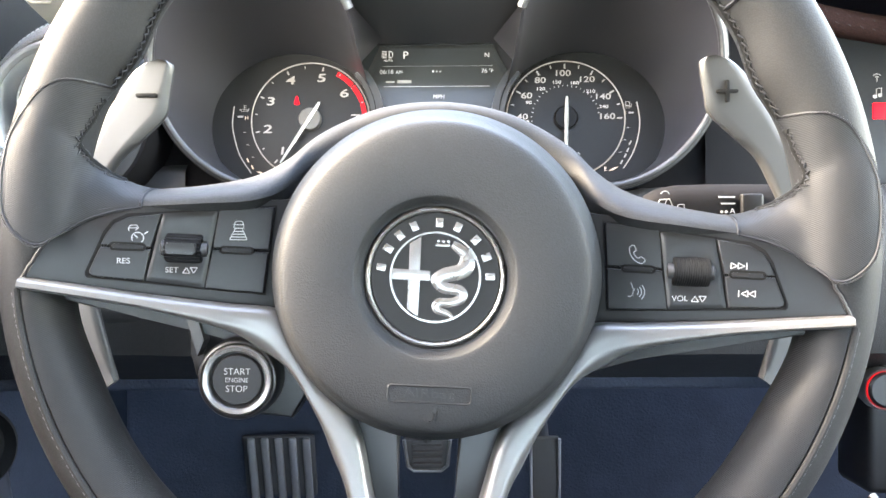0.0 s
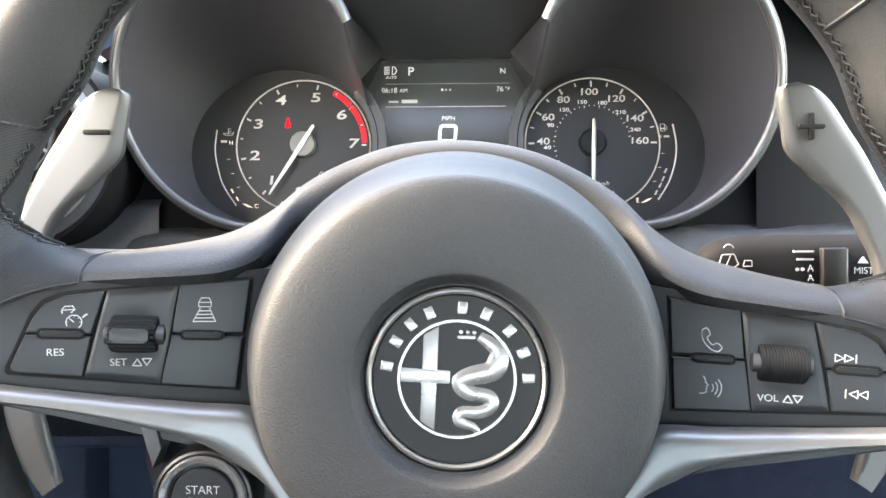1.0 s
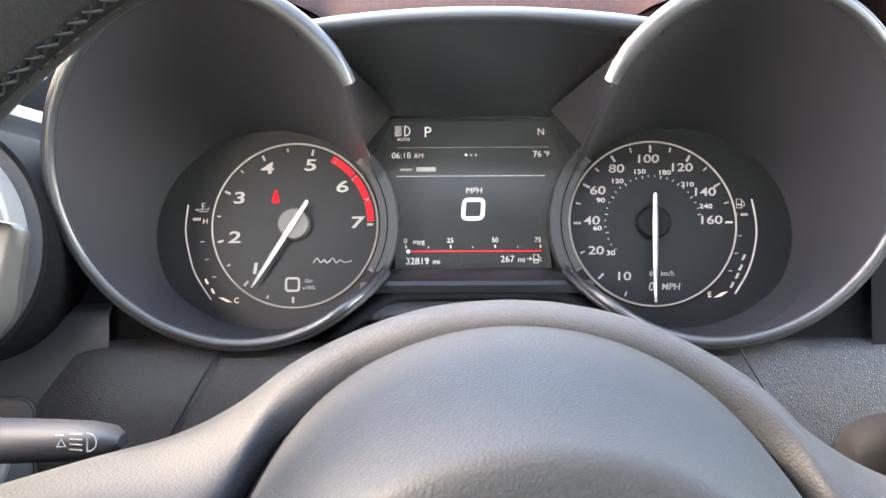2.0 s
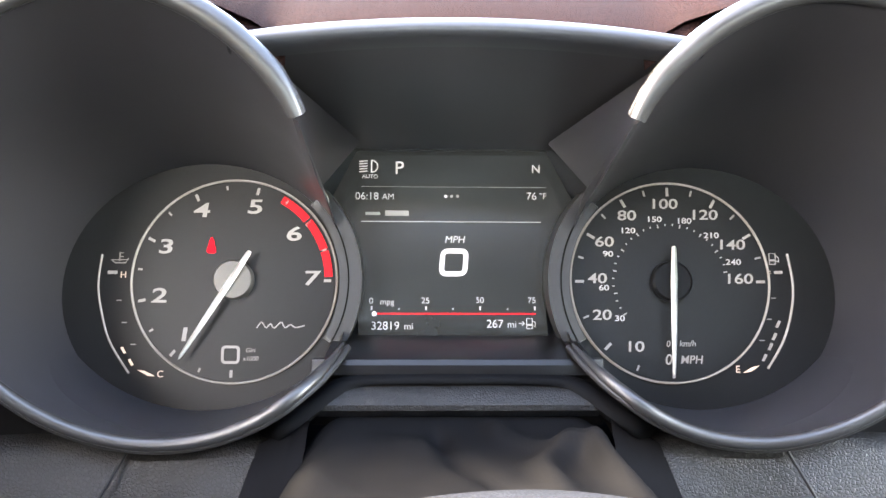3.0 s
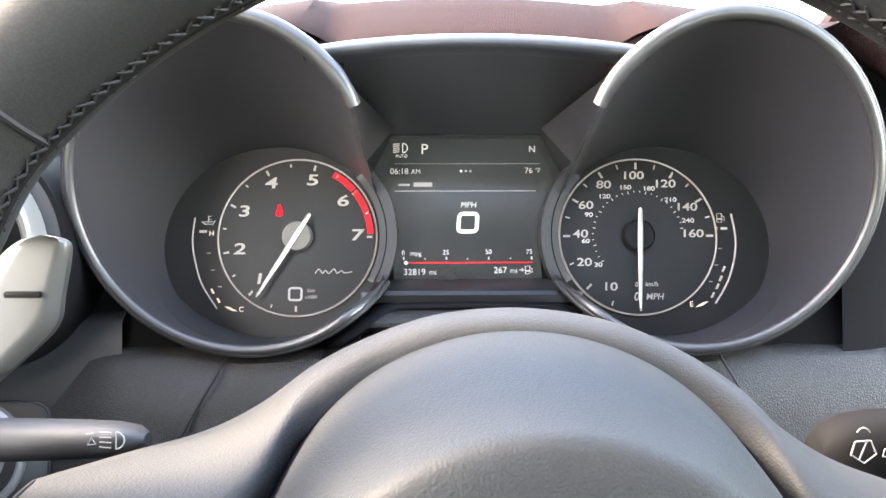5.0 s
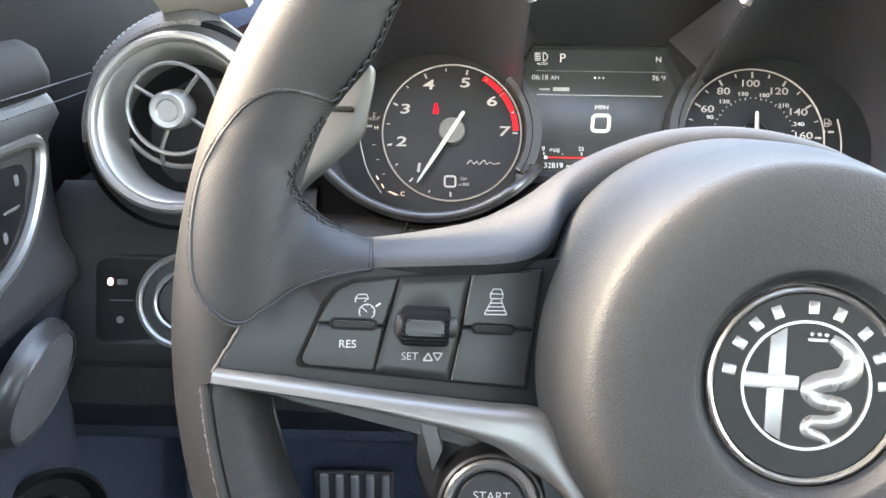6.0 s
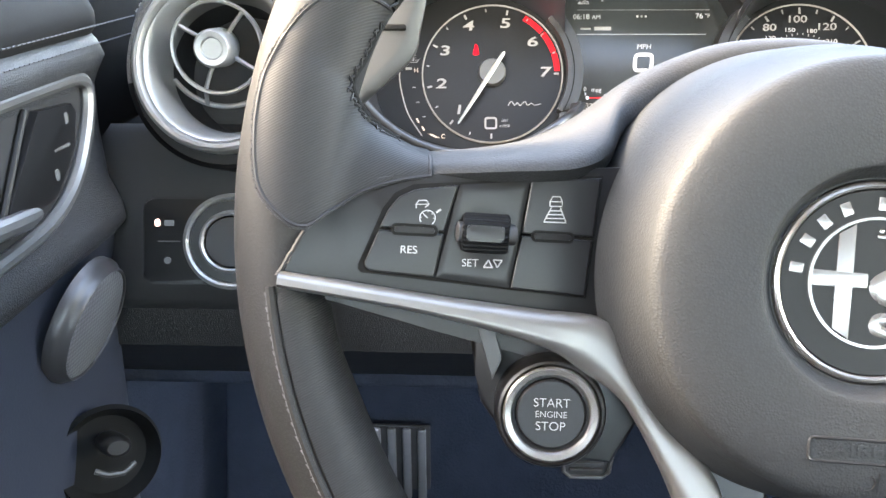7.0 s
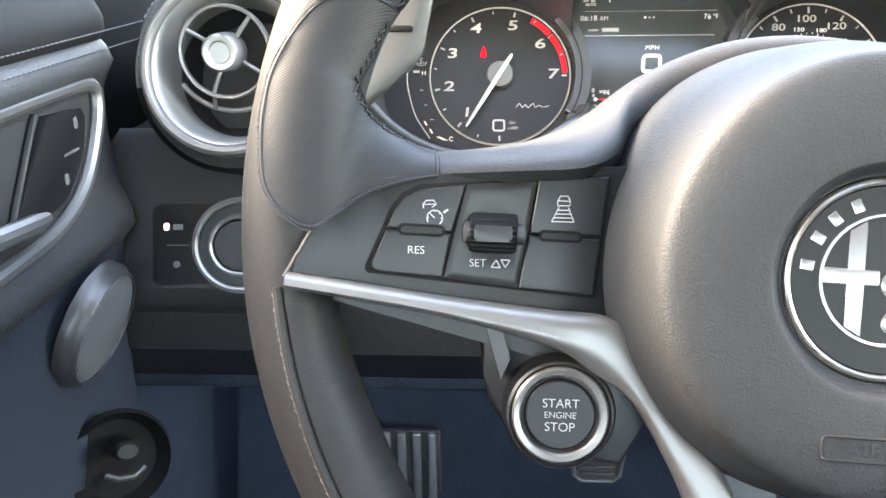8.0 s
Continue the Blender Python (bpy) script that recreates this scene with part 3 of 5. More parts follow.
pod_text("RES", -135.8, 0.2, 2.4, turn=1.5)
pod_text("SET", -116.4, -3.0, 2.4, turn=1.5)
part("symbol", sheared(merged(outline_tri(-110.6, -2.9, 2.9, 2.4, 1) + outline_tri(-107.6, -2.8, 2.9, 2.4, -1))), M_PRINT, wheel)
pod_text("VOL", 107.8, -5.3, 2.4, turn=3.0)
part("symbol", sheared(merged(outline_tri(114.0, -5.0, 2.9, 2.4, 1) + outline_tri(117.0, -4.9, 2.9, 2.4, -1))), M_PRINT, wheel)
part("symbol", sheared(merged(outline_side(129.0, 10.3, 2.6, 2.6) + outline_side(131.8, 10.4, 2.6, 2.6) + [line([(133.9, 9.0), (133.9, 11.9)])])), M_PRINT, wheel, "white skip-forward sign")
part("symbol", sheared(merged(outline_side(136.4, -1.4, 2.6, 2.6, -1) + outline_side(133.5, -1.5, 2.6, 2.6, -1) + [line([(131.2, -3.0), (131.2, -0.1)])])), M_PRINT, wheel, "white skip-back sign")
# following-distance sign: a car above converging bars
lane = [line([(-93.4 + k * 0.62, 11.6 + k * 1.25), (-86.0 - k * 0.62, 11.8 + k * 1.25)], 0.28) for k in range(4)]
lane += [line([(-93.4, 11.6), (-91.2, 16.4)], 0.26), line([(-86.0, 11.8), (-88.2, 16.5)], 0.26)]
lane += [line([(-91.7, 16.8), (-91.8, 18.4), (-91.0, 20.0), (-88.5, 20.1), (-87.7, 18.6), (-87.7, 17.0), (-91.7, 16.8)], 0.27), line([(-91.6, 18.4), (-87.8, 18.5)], 0.25)]
part("symbol", sheared(merged(lane)), M_PRINT, wheel, "white following-distance sign")
# cruise sign: a dial with a small car
cruise = [line([(x, z) for x, z in arc(-130.6, 10.6, 2.4, -50, 215, 16)], 0.26), line([(-130.6, 10.6), (-132.0, 11.8)], 0.28)]
cruise += [line([(-128.0, 12.4), (-126.6, 13.5)], 0.42), line([(-134.2, 13.4), (-134.4, 14.6), (-133.6, 15.9), (-131.2, 16.1), (-130.4, 14.9), (-131.6, 13.8)], 0.26), line([(-134.2, 14.6), (-130.8, 14.9)], 0.22)]
cruise += [line([(-130.6 + 1.8 * math.cos(radians(a)), 10.6 + 1.8 * math.sin(radians(a))), (-130.6 + 2.4 * math.cos(radians(a)), 10.6 + 2.4 * math.sin(radians(a)))], 0.2) for a in (0, 45, 90, 135, 180)]
part("symbol", sheared(merged(cruise)), M_PRINT, wheel, "white cruise control sign")
phone = curve_through([(86.0, 16.2), (87.0, 17.3), (87.9, 17.3), (88.8, 15.3), (87.9, 14.2), (88.6, 12.7), (89.9, 11.7), (91.1, 12.4), (92.7, 11.2), (92.5, 10.3), (91.2, 9.4), (88.6, 10.6), (86.6, 13.2)], 3, closed=True)
part("symbol", sheared(merged([line(list(phone) + [phone[0]], 0.3)])), M_PRINT, wheel, "white telephone sign")
face = [line([(87.2, 0.6), (87.9, -0.6), (88.0, -1.6), (89.0, -2.6), (88.2, -3.0), (88.6, -3.6), (88.2, -4.0), (88.5, -4.9), (87.4, -5.5), (86.2, -5.6)], 0.28)]
part("symbol", sheared(merged(face + [line(arc(88.6, -3.4, r, -42, 42, 8), 0.28) for r in (2.0, 3.3, 4.6)])), M_PRINT, wheel, "white voice command sign")

# metal trim: an arm along the pod and a leg down beside the airbag
UP = [(-172.5, -8, -13), (-129.9, -13.4, -0.5), (-93.2, -17.0, 7), (-71, -19.4, 11), (-64, -31, 12), (-51, -50, 12), (-33, -67.5, 11), (-24.5, -97, 8), (-16, -130, 5), (-10, -158, 2)]
DOWN = [(-172.5, -13, -13), (-129.6, -19.4, -0.5), (-92.7, -28, 7), (-78, -36, 11), (-63.5, -46, 12), (-50, -66.5, 12), (-42, -83, 10), (-35.5, -97, 8), (-26, -130, 5), (-20, -158, 2)]
for side in (0, 1):
    s = 1 if side == 0 else -1
    rows = []
    for a, b in zip(curve_through(UP, 8), curve_through(DOWN, 8)):
        row = []
        for j in range(11):
            u = j / 10
            q = a + (b - a) * u
            row.append((s * q[0], q[2] - 1.5 - float(np.interp(u, [0, 0.1, 0.3, 0.72, 0.86, 1], [0, 2.6, 3.6, 4.3, 3.4, 0])), q[1]))
        row.append((s * b[0], b[2] + 8, b[1]))
        row.append((s * a[0], a[2] + 8, a[1]))
        rows.append(row)
    part("spoke_trim", grid(rows, wrap_cols=True, caps=True), M_SATIN, wheel, "satin metal spoke trim", 50)
    fin = [(s * x, z) for x, z in ((-36, -58), (-13.5, -62), (-13.0, -100), (-6, -158), (-12, -160), (-27, -100))]
    part("lower_fin", prism(fin, 16, 24, 2.0), M_PLASTIC, wheel, "black inner fin of the lower spoke")

# cowl over the spokes and behind the airbag
FRONT = [(-130.5, 3, 24.5), (-106, 4, 26.8), (-84, 10, 29.5), (-72, 22, 36), (-64, 40, 48), (-48, 48, 63.5), (-27, 49, 74.8), (0, 49, 79.6)]
CREST = [(-136, 40, 34), (-118, 58, 38), (-97, 65, 44), (-80, 65, 53.5), (-63, 63, 67.0), (-43, 63, 77.6), (-24, 62, 84), (0, 62, 86.5)]
FRONT = FRONT + mirror(FRONT[:-1])[::-1]
CREST = CREST + mirror(CREST[:-1])[::-1]
part("cowl", grid([quarter(a, b) for a, b in zip(curve_through(FRONT, 8), curve_through(CREST, 8))]), M_SKIN, wheel, "black grained cowl over the spokes")

# airbag cover and badge
HUB = [(29.3, -10), (29.6, -15.0), (30.2, -15.6), (31.2, -16.8), (32.8, -19.6), (35.0, -20.7), (46, -21.3), (55, -20.9), (60.5, -20.0), (63.2, -18.7), (64.8, -16.4), (65.9, -13.0), (68.6, -4.6), (72.0, 5.6), (75.2, 18), (80.6, 50)]
cover = part("airbag_cover", revolve([tuple(q) for q in curve_through(HUB, 4)], 160), M_PAD, wheel, "grained black airbag cover", 60)
def hub_y(p):
    r = math.hypot(p.x, p.z)
    return Vector((p.x, p.y + float(np.interp(r, [q[0] for q in HUB[5:]], [q[1] for q in HUB[5:]])), p.z))


words("AIRbag", -0.3, -47.4, 3.4, -0.3, M_PLASTIC, cover, stretch=1.5, warp=hub_y)
part("label_border", moved(tube([(x, -0.05, z) for x, z in rounded(-17.2, 16.8, -51.0, -44.2, 1.4)], 0.45, 6, closed=True), hub_y), M_PLASTIC, cover)
part("symbol", moved(merged([tube([(x, -0.05, z) for x, z in arc(0, -56.6, 2.3, -150, 60, 12)], 0.35, 5), tube([(3.2, -0.05, -59), (3.4, -0.05, -53.4)], 0.3, 5)]), hub_y), M_PLASTIC, cover)

badge = part("badge", revolve([(0, -15.5), (26.6, -15.5), (27.4, -12)], 96), M_ENAMEL, wheel, "round black and silver maker's badge")
part("badge_rim", revolve([(27.0, -15.2), (27.2, -16.4), (27.9, -16.8), (28.6, -16.4), (29.2, -15)], 96), M_BADGE, badge)
part("badge_inner_ring", revolve([(17.9, -15.4), (18.1, -16.1), (18.9, -16.1), (19.1, -15.4)], 96), M_BADGE, badge)
for a in (172, 151, 133, 115, 88, 68, 45, 24, 3):
    c, q = math.cos(radians(a)), math.sin(radians(a))
    bm = moved(box(-1.5, 1.5, -15.9, -15.4, -1.95, 1.95, 0.15), lambda p: Vector((22.7 * c + p.x * -q * -1 + p.z * c, p.y, 22.7 * q + p.x * -c + p.z * q)))
    part("raised_block", bm, M_BADGE, badge, "plain raised silver block")
cut = [(-11.2, 13.6), (-6.4, 16.6), (-6.4, -16.6), (-11.2, -13.8)]
part("badge_bar", prism(cut, -16.0, -15.3, 0.25), M_BADGE, badge)
part("badge_bar", prism([(-17.9, 3.0), (-2.2, 2.6), (-2.2, -1.6), (-17.9, -1.6)], -16.05, -15.3, 0.25), M_BADGE, badge)
wave = curve_through([(6.5, 14.0), (12.6, 9.5), (11.5, 3.4), (4.0, 1.0), (1.0, -1.4), (4.0, -4.2), (10.4, -5.2), (11.2, -8.2), (7.6, -10.2), (2.0, -10.6), (1.2, -13.2), (5.4, -14.8), (7.6, -16.4)], 6)
sizes = [float(np.interp(i, [0, 10, 30, 60, len(wave) - 1], [1.6, 3.6, 2.5, 1.9, 0.9])) for i in range(len(wave))]
part("badge_wave", tube([(x, -15.5, z) for x, z in wave], sizes, 10, flat=0.28), M_BADGE, badge, "silver wavy band")
part("badge_bar", merged([prism(rounded(-0.5, 5.4, 12.9, 13.9, 0.3), -16.0, -15.3, 0.1)] + [prism(rounded(0.0 + 2.1 * k, 1.3 + 2.1 * k, 14.4, 15.6, 0.5), -16.0, -15.3, 0.1) for k in range(3)]), M_BADGE, badge)

# start button in its housing, on the lower left of the wheel
starter = part("start_button", revolve([(0, 10.6), (10.8, 10.4), (11.4, 11.0), (11.6, 13)], 64, (-86.9, 0, -51)), M_SWITCH, wheel, "round black start button")
part("start_ring", revolve([(12.6, 13), (12.8, 10.4), (13.3, 9.8), (15.0, 9.4), (15.7, 10), (15.9, 13)], 64, (-86.9, 0, -51)), M_BADGE, starter, "bright metal ring")
part("start_housing", revolve([(11.5, 13.2), (11.8, 12.0), (12.7, 12.2), (12.8, 14), (15.8, 14), (15.9, 11.0), (16.5, 10.2), (17.4, 10.6), (18.3, 13), (18.6, 18), (18.5, 50)], 64, (-86.9, 0, -51)), M_PLASTIC, starter, "black round housing")
for body, dz, h in (("START", 3.7, 2.85), ("ENGINE", -0.1, 2.05), ("STOP", -4.0, 2.85)):
    words(body, -86.9, -51 + dz, h, 10.15, M_PRINT, starter, turn=2.0, bold=-0.012)
arm = [(-115.5, -26), (-60, -24), (-52, -48), (-64, -70), (-84, -69), (-101, -63), (-110, -52), (-112.5, -42)]
part("housing_arm", prism(arm, 24, 46, 2.5, 3), M_PLASTIC, starter, "black bracket between spoke and button")
part("housing_cheek", prism([(-112.8, -24.4), (-106.9, -24.9), (-103.8, -34.6), (-106.6, -42.0)], 15, 24, 0.8), M_COWL, starter, "grey bracket facet")

# ---- steering column: shift paddles and stalks ----
PADDLE_IN = [(133.6, 96.6), (131.7, 93.6), (134.2, 80), (137.0, 69.4), (148.2, 58.6), (161.0, 46.8), (168.1, 33.8), (173.1, 20.9), (175.0, -3.4), (171.5, -29.2), (165.5, -51.2), (160.5, -66.0)]
PADDLE_OUT = [(139.0, 97.6), (147.0, 95.6), (154.5, 89.6), (162, 79), (170.0, 67.0), (182.4, 42.3), (188.0, 25.0), (190.7, 10.8), (191.5, -5.0), (189.1, -27.5), (180.0, -54.9), (168.0, -71.5)]
for s in (-1, 1):
    paddle = thing("shift_paddle", "brushed aluminium gear shift paddle behind the steering wheel", "shift paddle", (MIDW, 405, 0), (0, 0, 0), group="shift paddles")
    rows = []
    for i, (a, b) in enumerate(zip(curve_through(PADDLE_IN, 6), curve_through(PADDLE_OUT, 6))):
        row = []
        k = i / (6 * (len(PADDLE_IN) - 1))
        back = 6.0 * math.sin(math.pi * k)
        for j in range(9):
            u = j / 8
            q = a + (b - a) * u
            row.append((s * (q[0] - MIDW), back - 1.8 * min(1.0, 8.0 * u, 8.0 * (1 - u)) ** 0.5, q[1]))
        row.append((s * (b[0] - MIDW), back + 3.0, b[1]))
        row.append((s * (a[0] - MIDW), back + 3.0, a[1]))
        rows.append(row)
    part("blade", grid(rows, wrap_cols=True, caps=True), M_BLADE, paddle, "brushed aluminium blade", 50)
    cx, cz = s * 148.0, 79.5
    if s > 0:
        part("sign_slot", merged([prism(rounded(cx - 5.4, cx + 5.4, cz - 0.9, cz + 0.9, 0.7), 0.2, 2.0, 0.1), prism(rounded(cx - 0.9, cx + 0.9, cz - 5.6, cz + 5.6, 0.7), 0.15, 2.0, 0.1)]), M_BLACK, paddle, "sunken plus sign")
    else:
        part("sign_slot", prism(rounded(cx - 5.4, cx + 5.4, cz - 1.0, cz + 1.0, 0.8), 0.2, 2.0, 0.1), M_BLACK, paddle, "sunken minus sign")

stalk = thing("wiper_stalk", "black wiper stalk with white symbols on the steering column", "stalk", (156, 452, 23.5), (0, 0, 0))
lever_rows = []
for x, h, d in ((-45, 7, 8), (-42, 11.5, 10), (-36, 14.8, 11.5), (-26, 16.8, 12.2), (-5, 17.4, 12.5), (20, 17.2, 12.5), (40, 17, 12), (52, 15, 11), (56, 8, 8)):
    lever_rows.append([(x, d * math.cos(a) if abs(math.cos(a)) > 0.2 else 0, (h * abs(math.sin(a)) ** 0.6) * (1 if math.sin(a) > 0 else -1) - 5) for a in [2 * math.pi * k / 28 for k in range(28)]])
part("lever", grid(lever_rows, wrap_cols=True, caps=True), M_PANEL, stalk, "black lever", 40)
part("rotary_switch", box(7.5, 19.5, -15, -8, -14, 6.0, 1.2), M_ENAMEL, stalk, "black rotary wiper switch")
for k in range(2):
    part("mark", prism(rounded(-4.6 + k * 1.6, 4.6, 3.9 - k * 3.6, 4.8 - k * 3.6, 0.3), -12.9, -12.2, 0), M_PRINT, stalk)
words("A", 3.0, -3.4, 3.0, -13.0, M_PRINT, stalk)
words("A", 3.0, -7.8, 3.0, -13.0, M_PRINT, stalk)
part("mark", merged([prism(arc(-2.8 + k * 2.4, -3.8, 0.8, 0, 330, 9), -13.0, -12.2, 0) for k in range(2)]), M_PRINT, stalk)
words("MIST", 27, -4.6, 3.0, -13.0, M_PRINT, stalk)
part("mark", prism([(24.5, -1.2), (29.5, -1.2), (27, 1.8)], -12.9, -12.2, 0), M_PRINT, stalk)
wash = [line([(-30, 3), (-24.5, 3.4)], 0.4, -13.2), line([(-31.5, -1.5), (-30, 3)], 0.4, -13.2), line([(-24.5, 3.4), (-22.6, -1.2)], 0.4, -13.2), line([(-31.5, -1.5), (-27, -4.4), (-22.6, -1.2)], 0.4, -13.2), line([(-28.6, -3), (-26.0, 3)], 0.4, -13.2), line(arc(-27, 5.4, 2.4, 20, 160, 6), 0.35, -13.2)]
wash += [line([(-20.5, -2.2), (-16.5, -2.2), (-16.5, 0.4), (-19.8, 0.4), (-20.5, -2.2)], 0.35, -13.2)]
part("symbol", moved(merged(wash), lambda p: Vector((p.x - 7, p.y, p.z))), M_PRINT, stalk, "white windscreen washer sign")

signal = thing("light_stalk", "black headlamp stalk with white symbols on the steering column", "stalk", (-159, 462, 24), (0, 0, 0))
lever_rows = []
for x, h, d in ((-55, 6, 9), (-50, 8, 11), (-20, 7.5, 11.5), (0, 7, 11), (14, 6.4, 10), (22, 5, 8), (26, 2.2, 4)):
    lever_rows.append([(x, d * math.cos(a), (h * abs(math.sin(a)) ** 0.7) * (1 if math.sin(a) > 0 else -1)) for a in [2 * math.pi * k / 28 for k in range(28)]])
part("lever", grid(lever_rows, wrap_cols=True, caps=True), M_DARK, signal, "black lever", 40)
lamp = [line(arc(18.2, 1.6, 3.0, -90, 90, 10), 0.4, -10.2), line([(18.2, -1.4), (18.2, 4.6)], 0.4, -10.2)]
lamp += [line([(12.4, -0.6 + k * 1.7), (16.6, -1.0 + k * 1.8)], 0.35, -10.4) for k in range(4)] + [line([(8.2, 0.2), (9.6, 2.8), (11.2, 0.4), (8.2, 0.2)], 0.35, -10.6), line([(7.6, 4.0), (10.6, 4.2)], 0.35, -10.6)]
part("symbol", merged(lamp), M_PRINT, signal, "white headlamp sign")

# ---- instrument cluster ----
cluster = thing("instrument_cluster", "dark instrument cluster with two round dials and a lit centre display", "instrument cluster", (MID, 650, 106), (-6.84, 0, 0))


def tick(cx, deg, r0, r1, w, y=-0.5):
    c, q = math.cos(radians(deg)), math.sin(radians(deg))
    pts = [(cx + r * c + e * -q, r * q + e * c) for r, e in ((r0, -w / 2), (r1, -w / 2), (r1, w / 2), (r0, w / 2))]
    return prism(pts, y, y + 0.3, 0)


def needle(cx, deg, tip, tail):
    c, q = math.cos(radians(deg)), math.sin(radians(deg))
    rows = []
    for d, w in ((-tail, 0.7), (-tail + 1, 1.2), (0, 1.6), (tip * 0.5, 1.35), (tip - 2, 0.8), (tip, 0.35)):
        px, pz = cx + d * c, d * q
        rows.append([(px - q * w, -6.0, pz + c * w), (px, -7.4, pz), (px + q * w, -6.0, pz - c * w), (px, -5.0, pz)])
    return grid(rows, wrap_cols=True, caps=True)


dial = {}
for s, nm in ((-1, "rev_counter"), (1, "speedometer")):
    cx = s * 104.1
    dial[s] = part(nm, revolve([(0, 0), (47.5, 0), (48.6, 4)], 96, (cx, 0, 0)), M_FACE, cluster, "round black dial with white figures")
    part("dial_ring", revolve([(47.8, 0.5), (47.9, -0.6), (48.2, -0.9), (48.6, -0.6), (48.8, 2)], 128, (cx, 0, 0)), M_MARK, dial[s], "thin white dial ring")
# rev counter: 0 at the bottom, 38.6 degrees for each thousand
REV = -104.1
marks = []
for k in range(15):
    a = 270 - 19.3 * k
    marks.append(tick(REV, a, 42.2 if k % 2 == 0 else 43.6, 45.6, 1.3 if k % 2 == 0 else 0.9))
for m in marks:
    part("graduation", m, M_MARK, dial[-1])
for body, x, z, h in (("1", -22.6, -25.9, 6.2), ("2", -35.0, -7.7, 6.6), ("3", -32.9, 15.6, 6.6), ("4", -16.8, 33.2, 6.6), ("5", 8.5, 35.0, 6.6), ("6", 27.3, 22.0, 6.6), ("7", 36.0, 0.7, 6.6)):
    words(body, REV + x, z, h, -0.5, M_MARK, dial[-1], stretch=1.62, slant=0.08, bold=0.024)
zero = rounded(REV - 4.2, REV + 3.2, -38.6, -31.4, 1.4)
part("numeral", tube([(x, -0.6, z) for x, z in zero], 0.75, 6, closed=True, flat=0.3), M_MARK, dial[-1], "white square nought")
words("Giri", REV + 8.6, -33.0, 2.0, -0.5, M_MARK, dial[-1], slant=0.2)
words("x1000", REV + 8.8, -36.9, 2.0, -0.5, M_MARK, dial[-1], slant=0.2)
script = curve_through([(11.2, -22.6), (13.4, -19.8), (15.6, -22.4), (17.6, -20.6), (19.4, -22.6), (22.6, -19.8), (24.4, -22.4), (27.0, -21.0), (29.4, -22.3), (33.6, -21.4)], 4)
part("plain_flourish", tube([(REV + x, -0.5, z) for x, z in script], 0.32, 5), M_MARK, dial[-1], "thin white flourish")
for a0, a1 in ((61, 41), (39.5, 19.6), (18.2, 2.2)):
    part("red_zone", ring_band(REV, 0, 42.5, 46.3, a0, a1, -0.5), M_RED, dial[-1], "red warning band")
bell = prism(curve_through([(REV - 13.4, 14.2), (REV - 12.8, 12.9), (REV - 9.8, 12.9), (REV - 9.2, 14.2), (REV - 9.8, 16.6), (REV - 10.4, 19.2), (REV - 11.3, 20.4), (REV - 12.2, 19.2), (REV - 12.8, 16.6)], 4, closed=True), -0.7, -0.3, 0)
part("warning_lamp", bell, M_REDLIT, dial[-1], "lit red seat belt lamp")
part("needle_hub", revolve([(0, -5), (8.6, -4.8), (9.3, -3.6), (9.4, 0)], 48, (REV, 0, 0)), M_HUB, dial[-1], "brushed metal hub")
part("needle", needle(REV, 238.4, 43.5, 15.4), M_NEEDLE, dial[-1], "pale pointer")
# speedometer
SPD = 104.1
marks = []
for k in range(17):
    if k <= 4:
        a = 270 - 22.5 * k
    else:
        a = 180 - 180.0 * (k - 4) / 12.0
    marks.append(tick(SPD, a, 41.8 if k % 2 == 0 else 43.2, 46.0, 1.3 if k % 2 == 0 else 0.9))
for m in marks:
    part("graduation", m, M_MARK, dial[1])
for k in range(28):
    part("graduation", tick(SPD, 215 - 7.6 * k, 26.4 if k % 3 == 0 else 27.2, 28.2, 0.6), M_MARK, dial[1])
for body, x, z in (("10", -18.4, -31.3), ("20", -33.6, -16.3), ("40", -35.4, 1.2), ("60", -31.6, 19.0), ("80", -20.3, 31.9), ("100", -2.1, 37.7), ("120", 17.4, 32.4), ("140", 30.2, 17.8), ("160", 33.2, 1.2)):
    words(body, SPD + x, z, 4.7, -0.5, M_MARK, dial[1], stretch=1.38, slant=0.04, bold=0.018)
for body, x, z in (("30", -25.1, -17.8), ("60", -32.3, -3.2), ("90", -29.9, 13.2), ("120", -20.0, 24.6), ("150", -6.9, 30.2), ("180", 7.7, 29.5), ("210", 20.8, 22.4), ("240", 31.0, 9.4)):
    words(body, SPD + x, z, 2.6, -0.5, M_DIM, dial[1], stretch=1.35, bold=0.02)
for body, x, z, h in (("0", -2.3, -29.9, 2.8), ("km/h", 7.0, -29.7, 2.7), ("0", -2.5, -37.4, 4.8), ("MPH", 8.6, -37.4, 3.7)):
    words(body, SPD + x, z, h, -0.5, M_MARK, dial[1], slant=0.15, bold=0.015)
part("needle_hub", revolve([(0, -4.4), (8.6, -4.2), (9.6, -3.2), (9.8, 0)], 48, (SPD, 0, 0)), M_ENAMEL, dial[1], "black hub")
part("needle", needle(SPD, 268.0, 44.5, 16.4), M_NEEDLE, dial[1], "pale pointer")
